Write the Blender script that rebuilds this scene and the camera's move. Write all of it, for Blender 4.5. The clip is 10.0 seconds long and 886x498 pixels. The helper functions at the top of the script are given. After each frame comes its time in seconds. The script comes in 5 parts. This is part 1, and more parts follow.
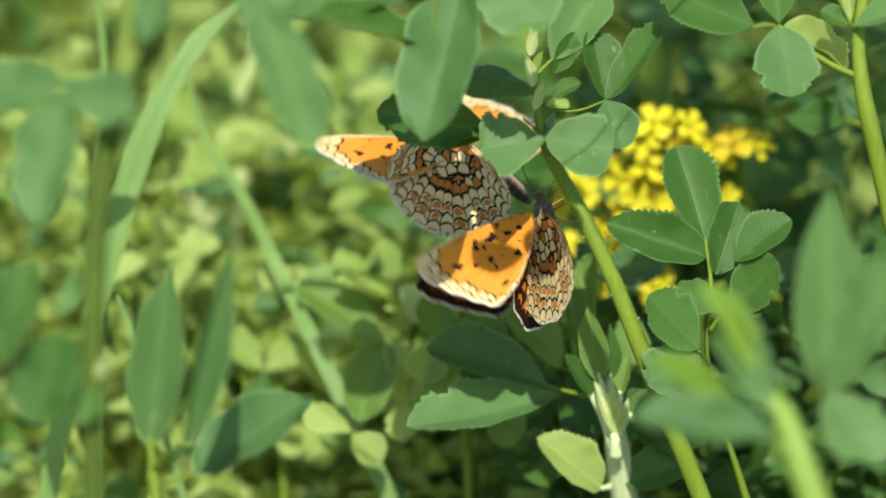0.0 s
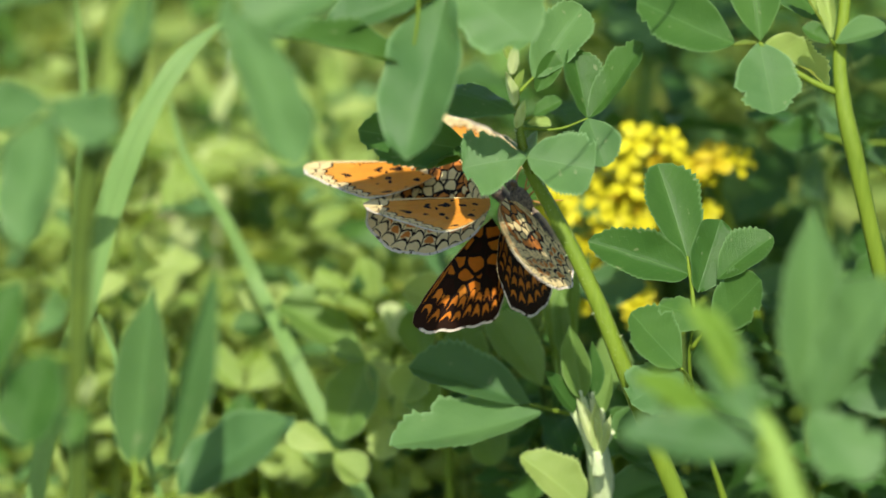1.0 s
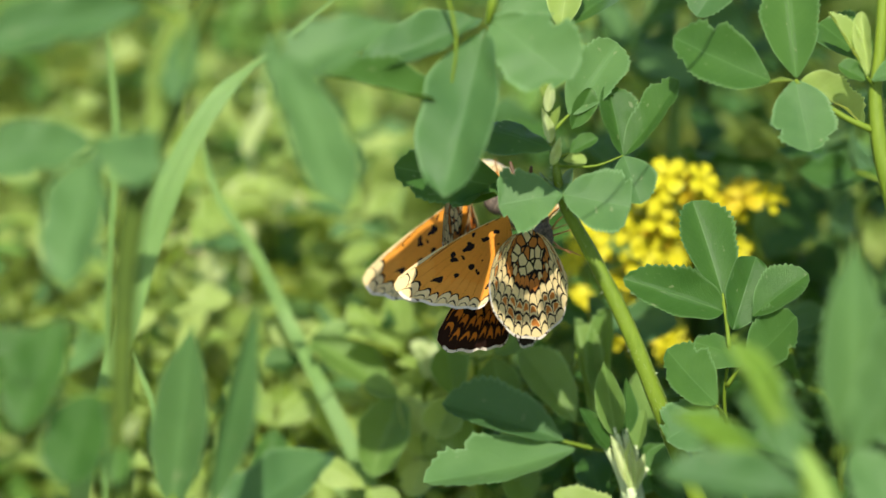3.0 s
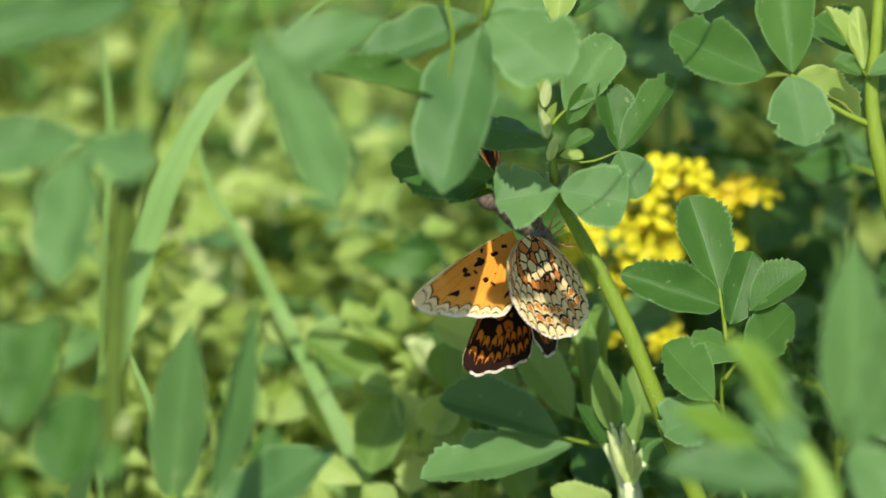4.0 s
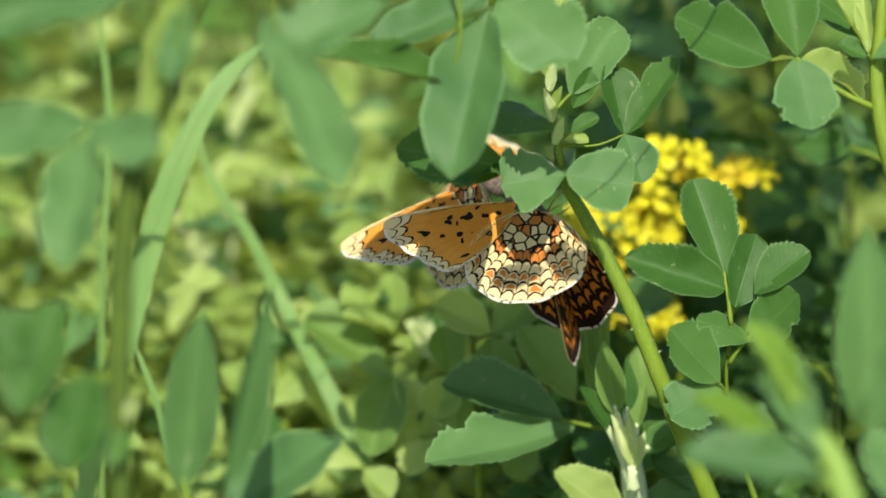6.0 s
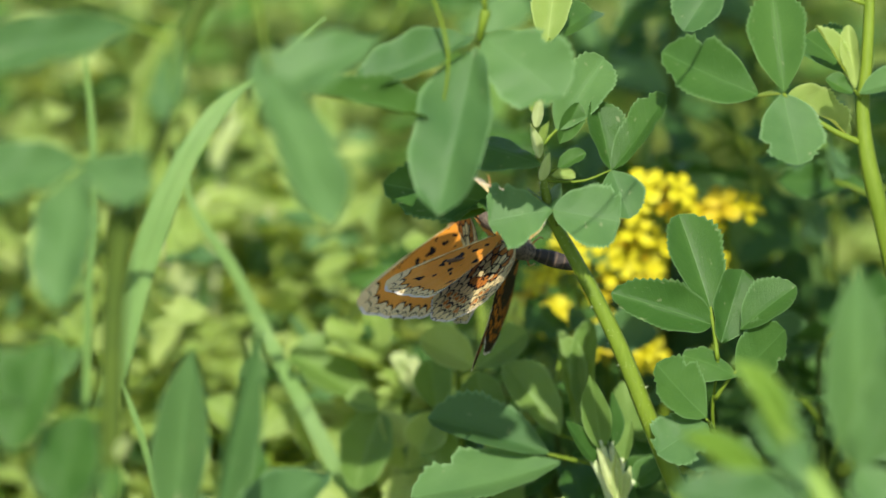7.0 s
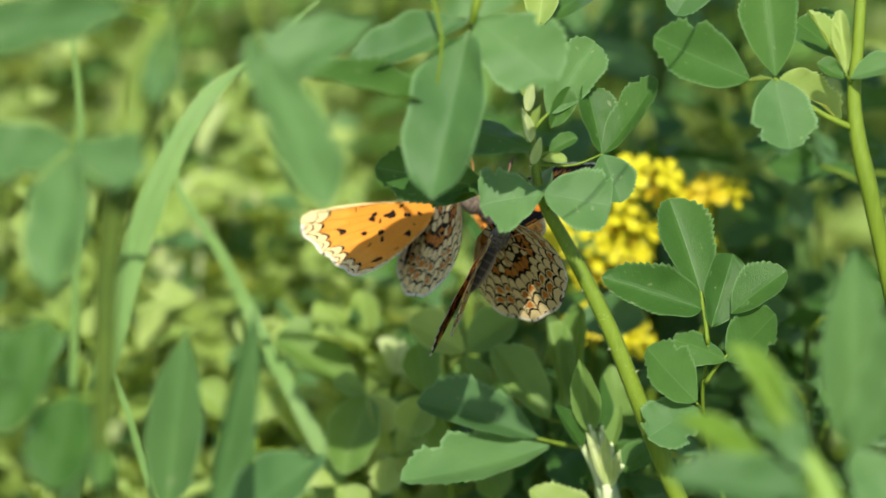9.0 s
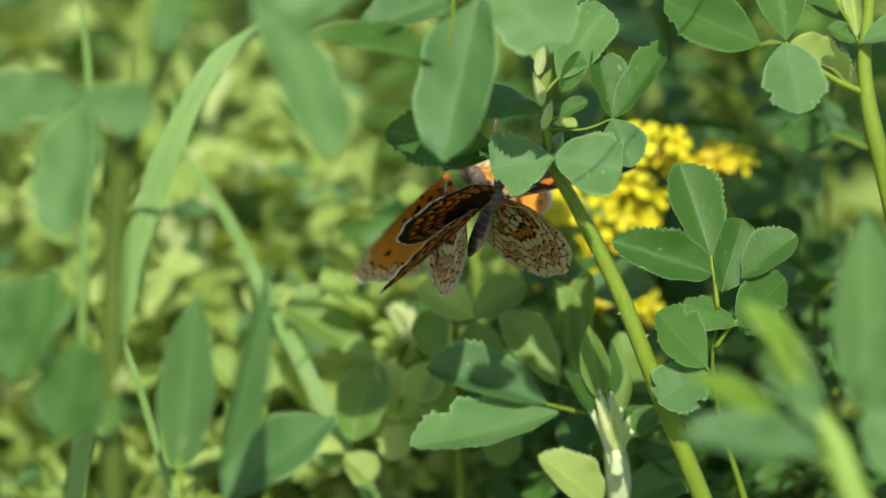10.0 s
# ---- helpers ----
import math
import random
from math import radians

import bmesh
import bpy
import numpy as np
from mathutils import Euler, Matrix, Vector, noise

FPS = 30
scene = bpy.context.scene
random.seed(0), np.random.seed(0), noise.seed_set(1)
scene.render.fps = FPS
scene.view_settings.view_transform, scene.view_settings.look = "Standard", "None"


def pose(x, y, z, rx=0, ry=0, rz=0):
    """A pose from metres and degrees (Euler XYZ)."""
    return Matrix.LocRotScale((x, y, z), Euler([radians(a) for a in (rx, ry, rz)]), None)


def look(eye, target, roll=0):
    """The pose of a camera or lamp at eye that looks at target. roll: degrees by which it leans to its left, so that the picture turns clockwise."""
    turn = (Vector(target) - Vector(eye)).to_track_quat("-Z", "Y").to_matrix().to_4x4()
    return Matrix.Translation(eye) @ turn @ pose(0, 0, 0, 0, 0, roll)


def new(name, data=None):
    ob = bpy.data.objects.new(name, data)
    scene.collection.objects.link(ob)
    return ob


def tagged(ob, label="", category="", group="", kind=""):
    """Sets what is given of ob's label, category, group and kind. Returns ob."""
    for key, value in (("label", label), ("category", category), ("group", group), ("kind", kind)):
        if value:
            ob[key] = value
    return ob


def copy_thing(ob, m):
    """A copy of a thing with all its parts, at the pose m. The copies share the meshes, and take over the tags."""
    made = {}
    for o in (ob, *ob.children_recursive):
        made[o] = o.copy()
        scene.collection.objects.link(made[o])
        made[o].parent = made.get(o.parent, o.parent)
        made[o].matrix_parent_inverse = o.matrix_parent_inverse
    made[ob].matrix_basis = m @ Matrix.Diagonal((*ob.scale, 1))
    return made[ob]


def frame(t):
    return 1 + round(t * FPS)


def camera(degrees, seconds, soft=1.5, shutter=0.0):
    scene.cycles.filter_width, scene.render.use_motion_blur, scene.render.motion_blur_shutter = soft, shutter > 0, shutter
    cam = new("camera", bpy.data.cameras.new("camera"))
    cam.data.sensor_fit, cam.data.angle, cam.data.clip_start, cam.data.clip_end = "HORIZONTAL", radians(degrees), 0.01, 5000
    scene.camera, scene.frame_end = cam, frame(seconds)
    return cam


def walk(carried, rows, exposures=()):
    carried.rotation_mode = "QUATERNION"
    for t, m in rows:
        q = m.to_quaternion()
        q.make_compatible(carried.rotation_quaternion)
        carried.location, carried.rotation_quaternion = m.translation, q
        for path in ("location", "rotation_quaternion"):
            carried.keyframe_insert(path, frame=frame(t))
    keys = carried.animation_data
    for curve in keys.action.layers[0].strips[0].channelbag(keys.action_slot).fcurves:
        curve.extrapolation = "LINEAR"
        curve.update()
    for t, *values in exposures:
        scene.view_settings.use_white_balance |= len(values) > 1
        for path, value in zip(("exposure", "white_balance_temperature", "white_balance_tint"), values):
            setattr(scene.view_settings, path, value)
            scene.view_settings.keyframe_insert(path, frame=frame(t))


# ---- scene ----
# The sight frame: ORIGIN lies on the alfalfa stem's plane, FWD runs away from the first stand of the camera.
TILT = radians(20.0)
RIGHT = Vector((1.0, 0.0, 0.0))
FWD = Vector((0.0, math.cos(TILT), -math.sin(TILT)))
UP = Vector((0.0, math.sin(TILT), math.cos(TILT)))
ORIGIN = Vector((0.0, 0.0, 0.4))
STAND = ORIGIN - FWD
GRID = 8961.2


def place(a, b, w=0.0):
    """A point of the meadow: a runs right and b down in ninths of a millimetre on the stem's plane, w is millimetres behind it."""
    k = 1.0 + w / 1000.0
    return STAND + FWD * k + RIGHT * ((a - 784.0) / GRID * k) + UP * ((441.0 - b) / GRID * k)


# ---- camera ----
cam = camera(10.0, 10.0, soft=1.6, shutter=0.5)
cam.data.dof.use_dof = True
cam.data.dof.focus_distance = 1.012
cam.data.dof.aperture_fstop = 9.6
# seconds, drift right and up, turn right and up (millimetres at the stem), lean in degrees
PATH = [
    (0.0, 13.47, -2.89, -10.69, -7.83, 0.078),
    (0.5, 12.08, 0.56, -6.99, -6.98, 0.009),
    (1.0, 10.90, -1.88, -4.61, -5.12, -0.049),
    (1.5, 8.10, -0.89, -3.31, -4.21, 0.081),
    (2.0, 4.78, -0.29, -4.12, -1.26, 0.071),
    (2.2, 2.30, -0.05, -2.86, 0.30, 0.051),
    (3.3, 0.79, -0.12, -1.45, 0.43, 0.012),
    (3.5, 0.00, 0.00, 0.00, 0.00, 0.000),
    (4.0, -2.58, 0.28, 2.43, -0.73, -0.124),
    (4.5, -6.77, -0.96, 5.68, -3.22, 0.036),
    (5.0, -10.82, -1.16, 9.85, -6.56, -0.040),
    (5.2, -11.67, -1.08, 9.98, -7.57, 0.052),
    (6.3, -19.45, 6.35, 19.18, -7.07, -0.104),
    (6.5, -20.61, 7.65, 21.07, -6.37, -0.087),
    (7.0, -22.39, 8.47, 23.78, -4.97, 0.073),
    (7.5, -24.41, 9.31, 28.17, -4.62, 0.191),
    (8.0, -26.15, 10.01, 31.42, -7.65, 0.167),
    (8.5, -28.65, 8.47, 33.00, -7.08, 0.191),
    (9.0, -30.59, 7.16, 33.70, -6.88, 0.390),
    (9.5, -33.77, 3.76, 34.88, -7.75, 0.531),
    (10.0, -34.80, 0.11, 35.82, -6.92, 0.487),
]


def stand(row):
    t, tx, ty, px, py, lean = row
    eye = STAND + RIGHT * (tx / 1000) + UP * (ty / 1000)
    return t, look(eye, eye + FWD + RIGHT * (px / 1000) + UP * (py / 1000), lean)


walk(cam, [stand(row) for row in PATH])

# ---- light ----
SUN_FROM = Vector((0.02, -0.64, 0.768)).normalized()
world = bpy.data.worlds.new("sky")
scene.world = world
world.use_nodes = True
wn = world.node_tree
sky = wn.nodes.new("ShaderNodeTexSky")
sky.sky_type = "NISHITA"
sky.sun_disc = False
sky.sun_elevation = math.asin(SUN_FROM.z)
sky.sun_rotation = math.atan2(SUN_FROM.x, SUN_FROM.y)
wn.links.new(sky.outputs[0], wn.nodes["Background"].inputs[0])
wn.nodes["Background"].inputs[1].default_value = 0.14
sun = new("sun", bpy.data.lights.new("sun", "SUN"))
sun.data.energy = 4.8
sun.data.angle = radians(0.53)
sun.data.color = (1.0, 0.94, 0.85)
sun.matrix_world = look((0, 0, 5), Vector((0, 0, 5)) - SUN_FROM)
scene.view_settings.exposure = 0.67


# ---- materials ----
class Nodes:
    """Shorthand to wire a node tree."""

    def __init__(self, name):
        self.mat = bpy.data.materials.new(name)
        self.mat.use_nodes = True
        self.tree = self.mat.node_tree
        self.bsdf = self.tree.nodes["Principled BSDF"]
        self.out = self.tree.nodes["Material Output"]

    def put(self, socket, value):
        if isinstance(value, bpy.types.NodeSocket):
            self.tree.links.new(value, socket)
        else:
            socket.default_value = value

    def add(self, kind, inputs=None, **settings):
        node = self.tree.nodes.new(kind)
        for key, value in settings.items():
            if key == "operation":
                node.operation = value
            elif key == "blend_type":
                node.blend_type = value
            elif key == "data_type":
                node.data_type = value
            elif key == "feature":
                node.feature = value
        for key, value in (inputs or {}).items():
            self.put(node.inputs[key], value)
        return node

    def math(self, op, a, b=0.0, c=0.0):
        return self.add("ShaderNodeMath", {0: a, 1: b, 2: c}, operation=op).outputs[0]

    def ramp(self, fac, stops, constant=False):
        node = self.tree.nodes.new("ShaderNodeValToRGB")
        if constant:
            node.color_ramp.interpolation = "CONSTANT"
        els = node.color_ramp.elements
        while len(els) < len(stops):
            els.new(0.5)
        for el, (p, c) in zip(els, stops):
            el.position = p
        for el, (p, c) in zip(els, stops):
            el.color = (*c, 1.0) if not isinstance(c, float) else (c, c, c, 1.0)
        self.put(node.inputs[0], fac)
        return node.outputs[0]

    def mix(self, fac, a, b, blend="MIX"):
        node = self.tree.nodes.new("ShaderNodeMix")
        node.data_type = "RGBA"
        node.blend_type = blend
        self.put(node.inputs[0], fac)
        for i, v in ((6, a), (7, b)):
            self.put(node.inputs[i], v if isinstance(v, bpy.types.NodeSocket) else (*v, 1.0))
        return node.outputs[2]

    def noise(self, scale, coord, detail=3.0, rough=0.55):
        return self.add("ShaderNodeTexNoise", {"Scale": scale, "Vector": coord, "Detail": detail, "Roughness": rough}).outputs[0]

    def bump(self, height, strength, distance):
        return self.add("ShaderNodeBump", {"Height": height, "Strength": strength, "Distance": distance}).outputs[0]


def leaf_material(name, dark, light, thin, gloss=0.42, veins=0.35, joined=False):
    """A leaf blade: mottled green, paler midrib and side veins, light shines through."""
    n = Nodes(name)
    tex = n.add("ShaderNodeTexCoord")
    obj = tex.outputs["UV"]
    info = n.add("ShaderNodeNewGeometry").outputs["Random Per Island"] if joined else n.add("ShaderNodeObjectInfo").outputs["Random"]
    sep = n.add("ShaderNodeSeparateXYZ", {0: obj})
    x = n.math("ABSOLUTE", sep.outputs[0])
    y = sep.outputs[1]
    side = n.math("SINE", n.math("MULTIPLY", n.math("ADD", n.math("SUBTRACT", y, n.math("MULTIPLY", x, 0.55)), n.math("MULTIPLY", n.noise(5.0, obj, 2.0), 0.10)), 75.0))
    side = n.ramp(side, [(0.80, 0.0), (1.0, 1.0)])
    rib = n.ramp(x, [(0.0, 1.0), (0.022, 0.0)])
    shifted = n.add("ShaderNodeVectorMath", {0: obj, 1: n.add("ShaderNodeCombineXYZ", {0: n.math("MULTIPLY", info, 37.0), 1: info, 2: n.math("MULTIPLY", info, 11.0)}).outputs[0]}, operation="ADD").outputs[0]
    big = n.noise(2.2, shifted, 3.0)
    fine = n.noise(38.0, shifted, 4.0, 0.65)
    tone = n.math("ADD", n.math("MULTIPLY", big, 0.75), n.math("MULTIPLY", info, 0.55))
    tone = n.math("SUBTRACT", n.math("ADD", tone, n.math("MULTIPLY", fine, 0.25)), 0.28)
    col = n.mix(n.ramp(tone, [(0.1, 0.0), (0.95, 1.0)]), dark, light)
    pale = tuple(min(1.0, c * 1.5 + 0.03) for c in light)
    col = n.mix(n.math("MULTIPLY", n.math("MAXIMUM", n.math("MULTIPLY", side, 0.09), n.math("MULTIPLY", rib, 0.8)), veins), col, pale)
    if not joined:
        rim = n.tree.nodes.new("ShaderNodeUVMap")
        rim.uv_map = "rim"
        edge = n.add("ShaderNodeSeparateXYZ", {0: rim.outputs[0]}).outputs[0]
        col = n.mix(n.ramp(edge, [(0.90, 0.0), (0.985, 0.55)]), col, tuple(min(1.0, c * 1.5 + 0.06) for c in light))
    spots = n.ramp(n.noise(9.0, shifted, 2.0, 0.4), [(0.70, 0.0), (0.76, 0.35)])
    col = n.mix(spots, col, (0.30, 0.33, 0.16))
    n.put(n.bsdf.inputs["Base Color"], col)
    n.put(n.bsdf.inputs["Roughness"], n.ramp(fine, [(0.2, gloss - 0.08), (0.9, gloss + 0.14)]))
    n.put(n.bsdf.inputs["Specular IOR Level"], 0.17)
    relief = n.math("ADD", n.math("MULTIPLY", side, -0.22), n.math("ADD", n.math("MULTIPLY", rib, -0.8), n.math("MULTIPLY", fine, 0.8)))
    normal = n.bump(relief, 0.22, 0.0006)
    n.put(n.bsdf.inputs["Normal"], normal)
    glow = n.add("ShaderNodeBsdfTranslucent", {"Color": n.mix(0.65, col, tuple(min(1.0, c * k) for c, k in zip(light, (2.6, 2.1, 0.8)))), "Normal": normal})
    both = n.add("ShaderNodeMixShader", {0: thin, 1: n.bsdf.outputs[0], 2: glow.outputs[0]})
    n.put(n.out.inputs[0], both.outputs[0])
    return n.mat


def stem_material(name, dark, light, rough=0.45):
    n = Nodes(name)
    obj = n.add("ShaderNodeTexCoord").outputs["Object"]
    grain = n.add("ShaderNodeMapping", {0: obj, 3: (900.0, 900.0, 90.0)}).outputs[0]
    fine = n.noise(1.0, grain, 4.0, 0.6)
    big = n.noise(60.0, obj, 2.0)
    col = n.mix(n.ramp(n.math("ADD", n.math("MULTIPLY", fine, 0.5), n.math("MULTIPLY", big, 0.5)), [(0.3, 0.0), (0.7, 1.0)]), dark, light)
    n.put(n.bsdf.inputs["Base Color"], col)
    n.put(n.bsdf.inputs["Roughness"], rough)
    n.put(n.bsdf.inputs["Specular IOR Level"], 0.22)
    n.put(n.bsdf.inputs["Normal"], n.bump(fine, 0.4, 0.0004))
    return n.mat


def petal_material():
    """Lemon petals, some flowers older and more orange."""
    n = Nodes("petal_yellow")
    obj = n.add("ShaderNodeTexCoord").outputs["Object"]
    info = n.add("ShaderNodeObjectInfo").outputs["Random"]
    fine = n.noise(5.0, obj, 3.0)
    age = n.ramp(n.math("ADD", n.math("MULTIPLY", info, 0.8), n.math("MULTIPLY", fine, 0.4)), [(0.75, 0.0), (1.15, 1.0)])
    col = n.mix(age, (0.56, 0.51, 0.012), (0.50, 0.33, 0.010))
    n.put(n.bsdf.inputs["Base Color"], col)
    n.put(n.bsdf.inputs["Roughness"], 0.55)
    n.put(n.bsdf.inputs["Specular IOR Level"], 0.25)
    glow = n.add("ShaderNodeBsdfTranslucent", {"Color": col})
    both = n.add("ShaderNodeMixShader", {0: 0.3, 1: n.bsdf.outputs[0], 2: glow.outputs[0]})
    n.put(n.out.inputs[0], both.outputs[0])
    return n.mat


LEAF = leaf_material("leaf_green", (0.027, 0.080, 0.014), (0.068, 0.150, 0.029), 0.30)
LEAF_BLUE = leaf_material("leaf_glaucous", (0.046, 0.112, 0.034), (0.106, 0.206, 0.062), 0.30, 0.46, 0.16)
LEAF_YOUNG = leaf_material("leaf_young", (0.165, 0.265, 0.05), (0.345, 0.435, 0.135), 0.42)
LEAF_PALE = leaf_material("leaf_pale", (0.32, 0.42, 0.14), (0.55, 0.60, 0.31), 0.35, 0.5)
LEAF_DRY = leaf_material("leaf_dry", (0.42, 0.36, 0.20), (0.62, 0.56, 0.36), 0.25, 0.6)
LEAF_MID = leaf_material("leaf_mid", (0.080, 0.165, 0.030), (0.180, 0.280, 0.070), 0.36)
LEAF_LIME = leaf_material("leaf_lime", (0.095, 0.195, 0.020), (0.180, 0.295, 0.045), 0.34)
GRASS = leaf_material("grass_blade", (0.10, 0.20, 0.05), (0.19, 0.31, 0.09), 0.30, 0.40, 0.0)
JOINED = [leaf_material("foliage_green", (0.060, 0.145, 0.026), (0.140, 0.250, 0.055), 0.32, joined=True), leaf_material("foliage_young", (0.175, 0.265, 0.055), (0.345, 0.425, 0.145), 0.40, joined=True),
          # darkened green: shade of the right-hand hollow put into the leaf colour
          leaf_material("foliage_shade_tone", (0.040, 0.105, 0.025), (0.075, 0.165, 0.045), 0.28, joined=True)]
STEM = stem_material("stem_green", (0.085, 0.140, 0.008), (0.150, 0.218, 0.018), 0.58)
STEM_LIME = stem_material("stem_lime", (0.095, 0.175, 0.020), (0.175, 0.270, 0.045), 0.55)
STEM_PALE = stem_material("stem_pale", (0.28, 0.36, 0.15), (0.52, 0.58, 0.33))
STEM_DARK = stem_material("stem_dark", (0.030, 0.058, 0.004), (0.066, 0.104, 0.009), 0.75)
PETAL = petal_material()


def soil_material():
    n = Nodes("soil")
    obj = n.add("ShaderNodeTexCoord").outputs["Object"]
    fine = n.noise(90.0, obj, 6.0, 0.7)
    big = n.noise(7.0, obj, 3.0)
    n.put(n.bsdf.inputs["Base Color"], n.mix(n.ramp(n.noise(3.0, obj, 4.0), [(0.35, 0.0), (0.6, 0.85)]), n.mix(n.math("MULTIPLY", fine, big), (0.035, 0.03, 0.016), (0.16, 0.13, 0.07)), n.mix(fine, (0.030, 0.060, 0.014), (0.085, 0.125, 0.035))))
    n.put(n.bsdf.inputs["Roughness"], 0.95)
    n.put(n.bsdf.inputs["Normal"], n.bump(fine, 1.0, 0.01))
    return n.mat


SOIL = soil_material()


# ---- mesh helpers ----
def mesh_of(name, verts, faces, mats, slots=None, uvs=None, rims=None):
    me = bpy.data.meshes.new(name)
    me.from_pydata([tuple(v) for v in verts], [], faces)
    for m in mats:
        me.materials.append(m)
    me.polygons.foreach_set("use_smooth", [True] * len(faces))
    if slots:
        me.polygons.foreach_set("material_index", slots)
    if uvs:
        layer = me.uv_layers.new(name="span")
        for loop in me.loops:
            layer.data[loop.index].uv = uvs[loop.vertex_index]
    if rims:
        layer = me.uv_layers.new(name="rim")
        for loop in me.loops:
            layer.data[loop.index].uv = (rims[loop.vertex_index], 0.0)
    me.update()
    return me


def sub(name, me, parent, m, label=""):
    """One mesh object as a part under parent; m is in the parent's space."""
    ob = new(name, me)
    ob.parent = parent
    ob.matrix_basis = m
    return tagged(ob, label) if label else ob


def thing(name, at, label, category, group="", kind=""):
    ob = new(name)
    ob.location = at
    ob.empty_display_size = 0.01
    return tagged(ob, label, category, group, kind)


def glide(points, steps):
    """A smooth line through the points, with no overshoot where their spacing changes."""
    pts = [points[0] * 2 - points[1], *points, points[-1] * 2 - points[-2]]
    out = []
    for i in range(1, len(pts) - 2):
        p0, p1, p2, p3 = pts[i - 1:i + 3]
        d0, d1, d2 = ((b - a).length + 1e-9 for a, b in ((p0, p1), (p1, p2), (p2, p3)))
        m1 = ((p1 - p0) / d0 - (p2 - p0) / (d0 + d1) + (p2 - p1) / d1) * d1
        m2 = ((p2 - p1) / d1 - (p3 - p1) / (d1 + d2) + (p3 - p2) / d2) * d1
        for k in range(steps):
            u = k / steps
            out.append(p1 * (2 * u ** 3 - 3 * u * u + 1) + m1 * (u ** 3 - 2 * u * u + u) + p2 * (3 * u * u - 2 * u ** 3) + m2 * (u ** 3 - u * u))
    out.append(points[-1])
    return out


def swell(values, f):
    """A value along the line, eased between the given ones."""
    j = min(int(f), len(values) - 2)
    k = f - j
    return values[j] + (values[j + 1] - values[j]) * (k * k * (3 - 2 * k))


def tube(name, points, radii, mat, sides=8, steps=5, ridge=0.0):
    """A tapered stalk along the points, closed at both ends."""
    line = glide([Vector(p) for p in points], steps)
    verts, faces = [], []
    n = len(line)
    ref = Vector((0.31, 0.95, 0.1))
    for i, p in enumerate(line):
        t = (line[min(i + 1, n - 1)] - line[max(i - 1, 0)]).normalized()
        u = t.cross(ref).normalized()
        v = t.cross(u)
        f = i / (n - 1) * (len(radii) - 1)
        j = min(int(f), len(radii) - 2)
        r = radii[j] + (radii[j + 1] - radii[j]) * (f - j)
        for k in range(sides):
            a = 2 * math.pi * k / sides
            rr = r * (1 + ridge * (1 if k % 2 else -1))
            verts.append(p + u * (math.cos(a) * rr) + v * (math.sin(a) * rr))
    for i in range(n - 1):
        for k in range(sides):
            k2 = (k + 1) % sides
            faces.append((i * sides + k, i * sides + k2, (i + 1) * sides + k2, (i + 1) * sides + k))
    faces.append(tuple(range(sides))[::-1])
    faces.append(tuple((n - 1) * sides + k for k in range(sides)))
    return mesh_of(name, verts, faces, [mat])


def leaflet_mesh(name, mat, rows=32, cup=0.10, bend=0.12, blunt=0.36, fat=0.85, teeth=True, wave=0.0, seed=1, uneven=0.05, bites=(), lobes=0.0):
    """A leaflet of length 1 and width 1: wedge at the stalk, broad above, toothed round a small point, folded along the midrib, its outline uneven and gnawed (side, place, reach, depth)."""
    rnd = random.Random(seed)
    prof = [(i / rows) for i in range(rows + 1)]
    raw = [(t ** fat) * ((1 - t) ** blunt) for t in prof]
    top = max(raw)
    phase = [rnd.uniform(0, 6.28) for k in range(6)]
    across = (-1.0, -0.55, 0.0, 0.55, 1.0) if rows < 12 else (-1.0, -0.8, -0.5, -0.2, 0.0, 0.2, 0.5, 0.8, 1.0)
    cols = len(across)
    verts, faces, uvs, rims = [], [], [], []
    for i, t in enumerate(prof):
        half = 0.5 * raw[i] / top
        if i == 0 or i == rows:
            half = 0.02
        edge = {}
        for g in (-1, 1):
            k = 0 if g < 0 else 3
            h = half * (1 + uneven * (math.sin(t * 6 + phase[k]) + 0.6 * math.sin(t * 15 + phase[k + 1]) + lobes * math.sin(t * 27 + phase[k + 2])))
            for side, mid, reach, depth in bites:
                if side == g and abs(t - mid) < reach:
                    h *= 1 - depth * (1 - ((t - mid) / reach) ** 2) ** 0.5 * rnd.uniform(0.88, 1.0)
            edge[g] = h
        tooth = [rnd.uniform(0.5, 1.3) for g in (0, 1)]
        for s in across:
            g = -1 if s < 0 else 1
            h = edge[g] * abs(s)
            y = t
            if i == rows:
                y = 1.025
            if teeth and abs(s) == 1.0 and t > 0.38 and i < rows:
                k = tooth[0 if g < 0 else 1]
                h *= 1.0 + (0.065 * k if i % 2 else -0.03)
                y += 0.024 * k if i % 2 else 0.0
            x = g * h if s else 0.0
            z = cup * (abs(x) ** 1.3) * 2.0 - bend * t * t + wave * math.sin(t * 9.0 + s * 1.7 + phase[0]) * abs(s) + wave * 0.5 * math.sin(t * 21.0 + s * 4.0 + phase[1]) * abs(s)
            verts.append((x, y, z))
            uvs.append((x, y))
            rims.append(1.0 if i == rows else abs(s))
    for i in range(rows):
        for k in range(cols - 1):
            a = i * cols + k
            faces.append((a, a + 1, a + cols + 1, a + cols))
    return mesh_of(name, verts, faces, [mat], uvs=uvs, rims=rims)


LEAF_KINDS = {}


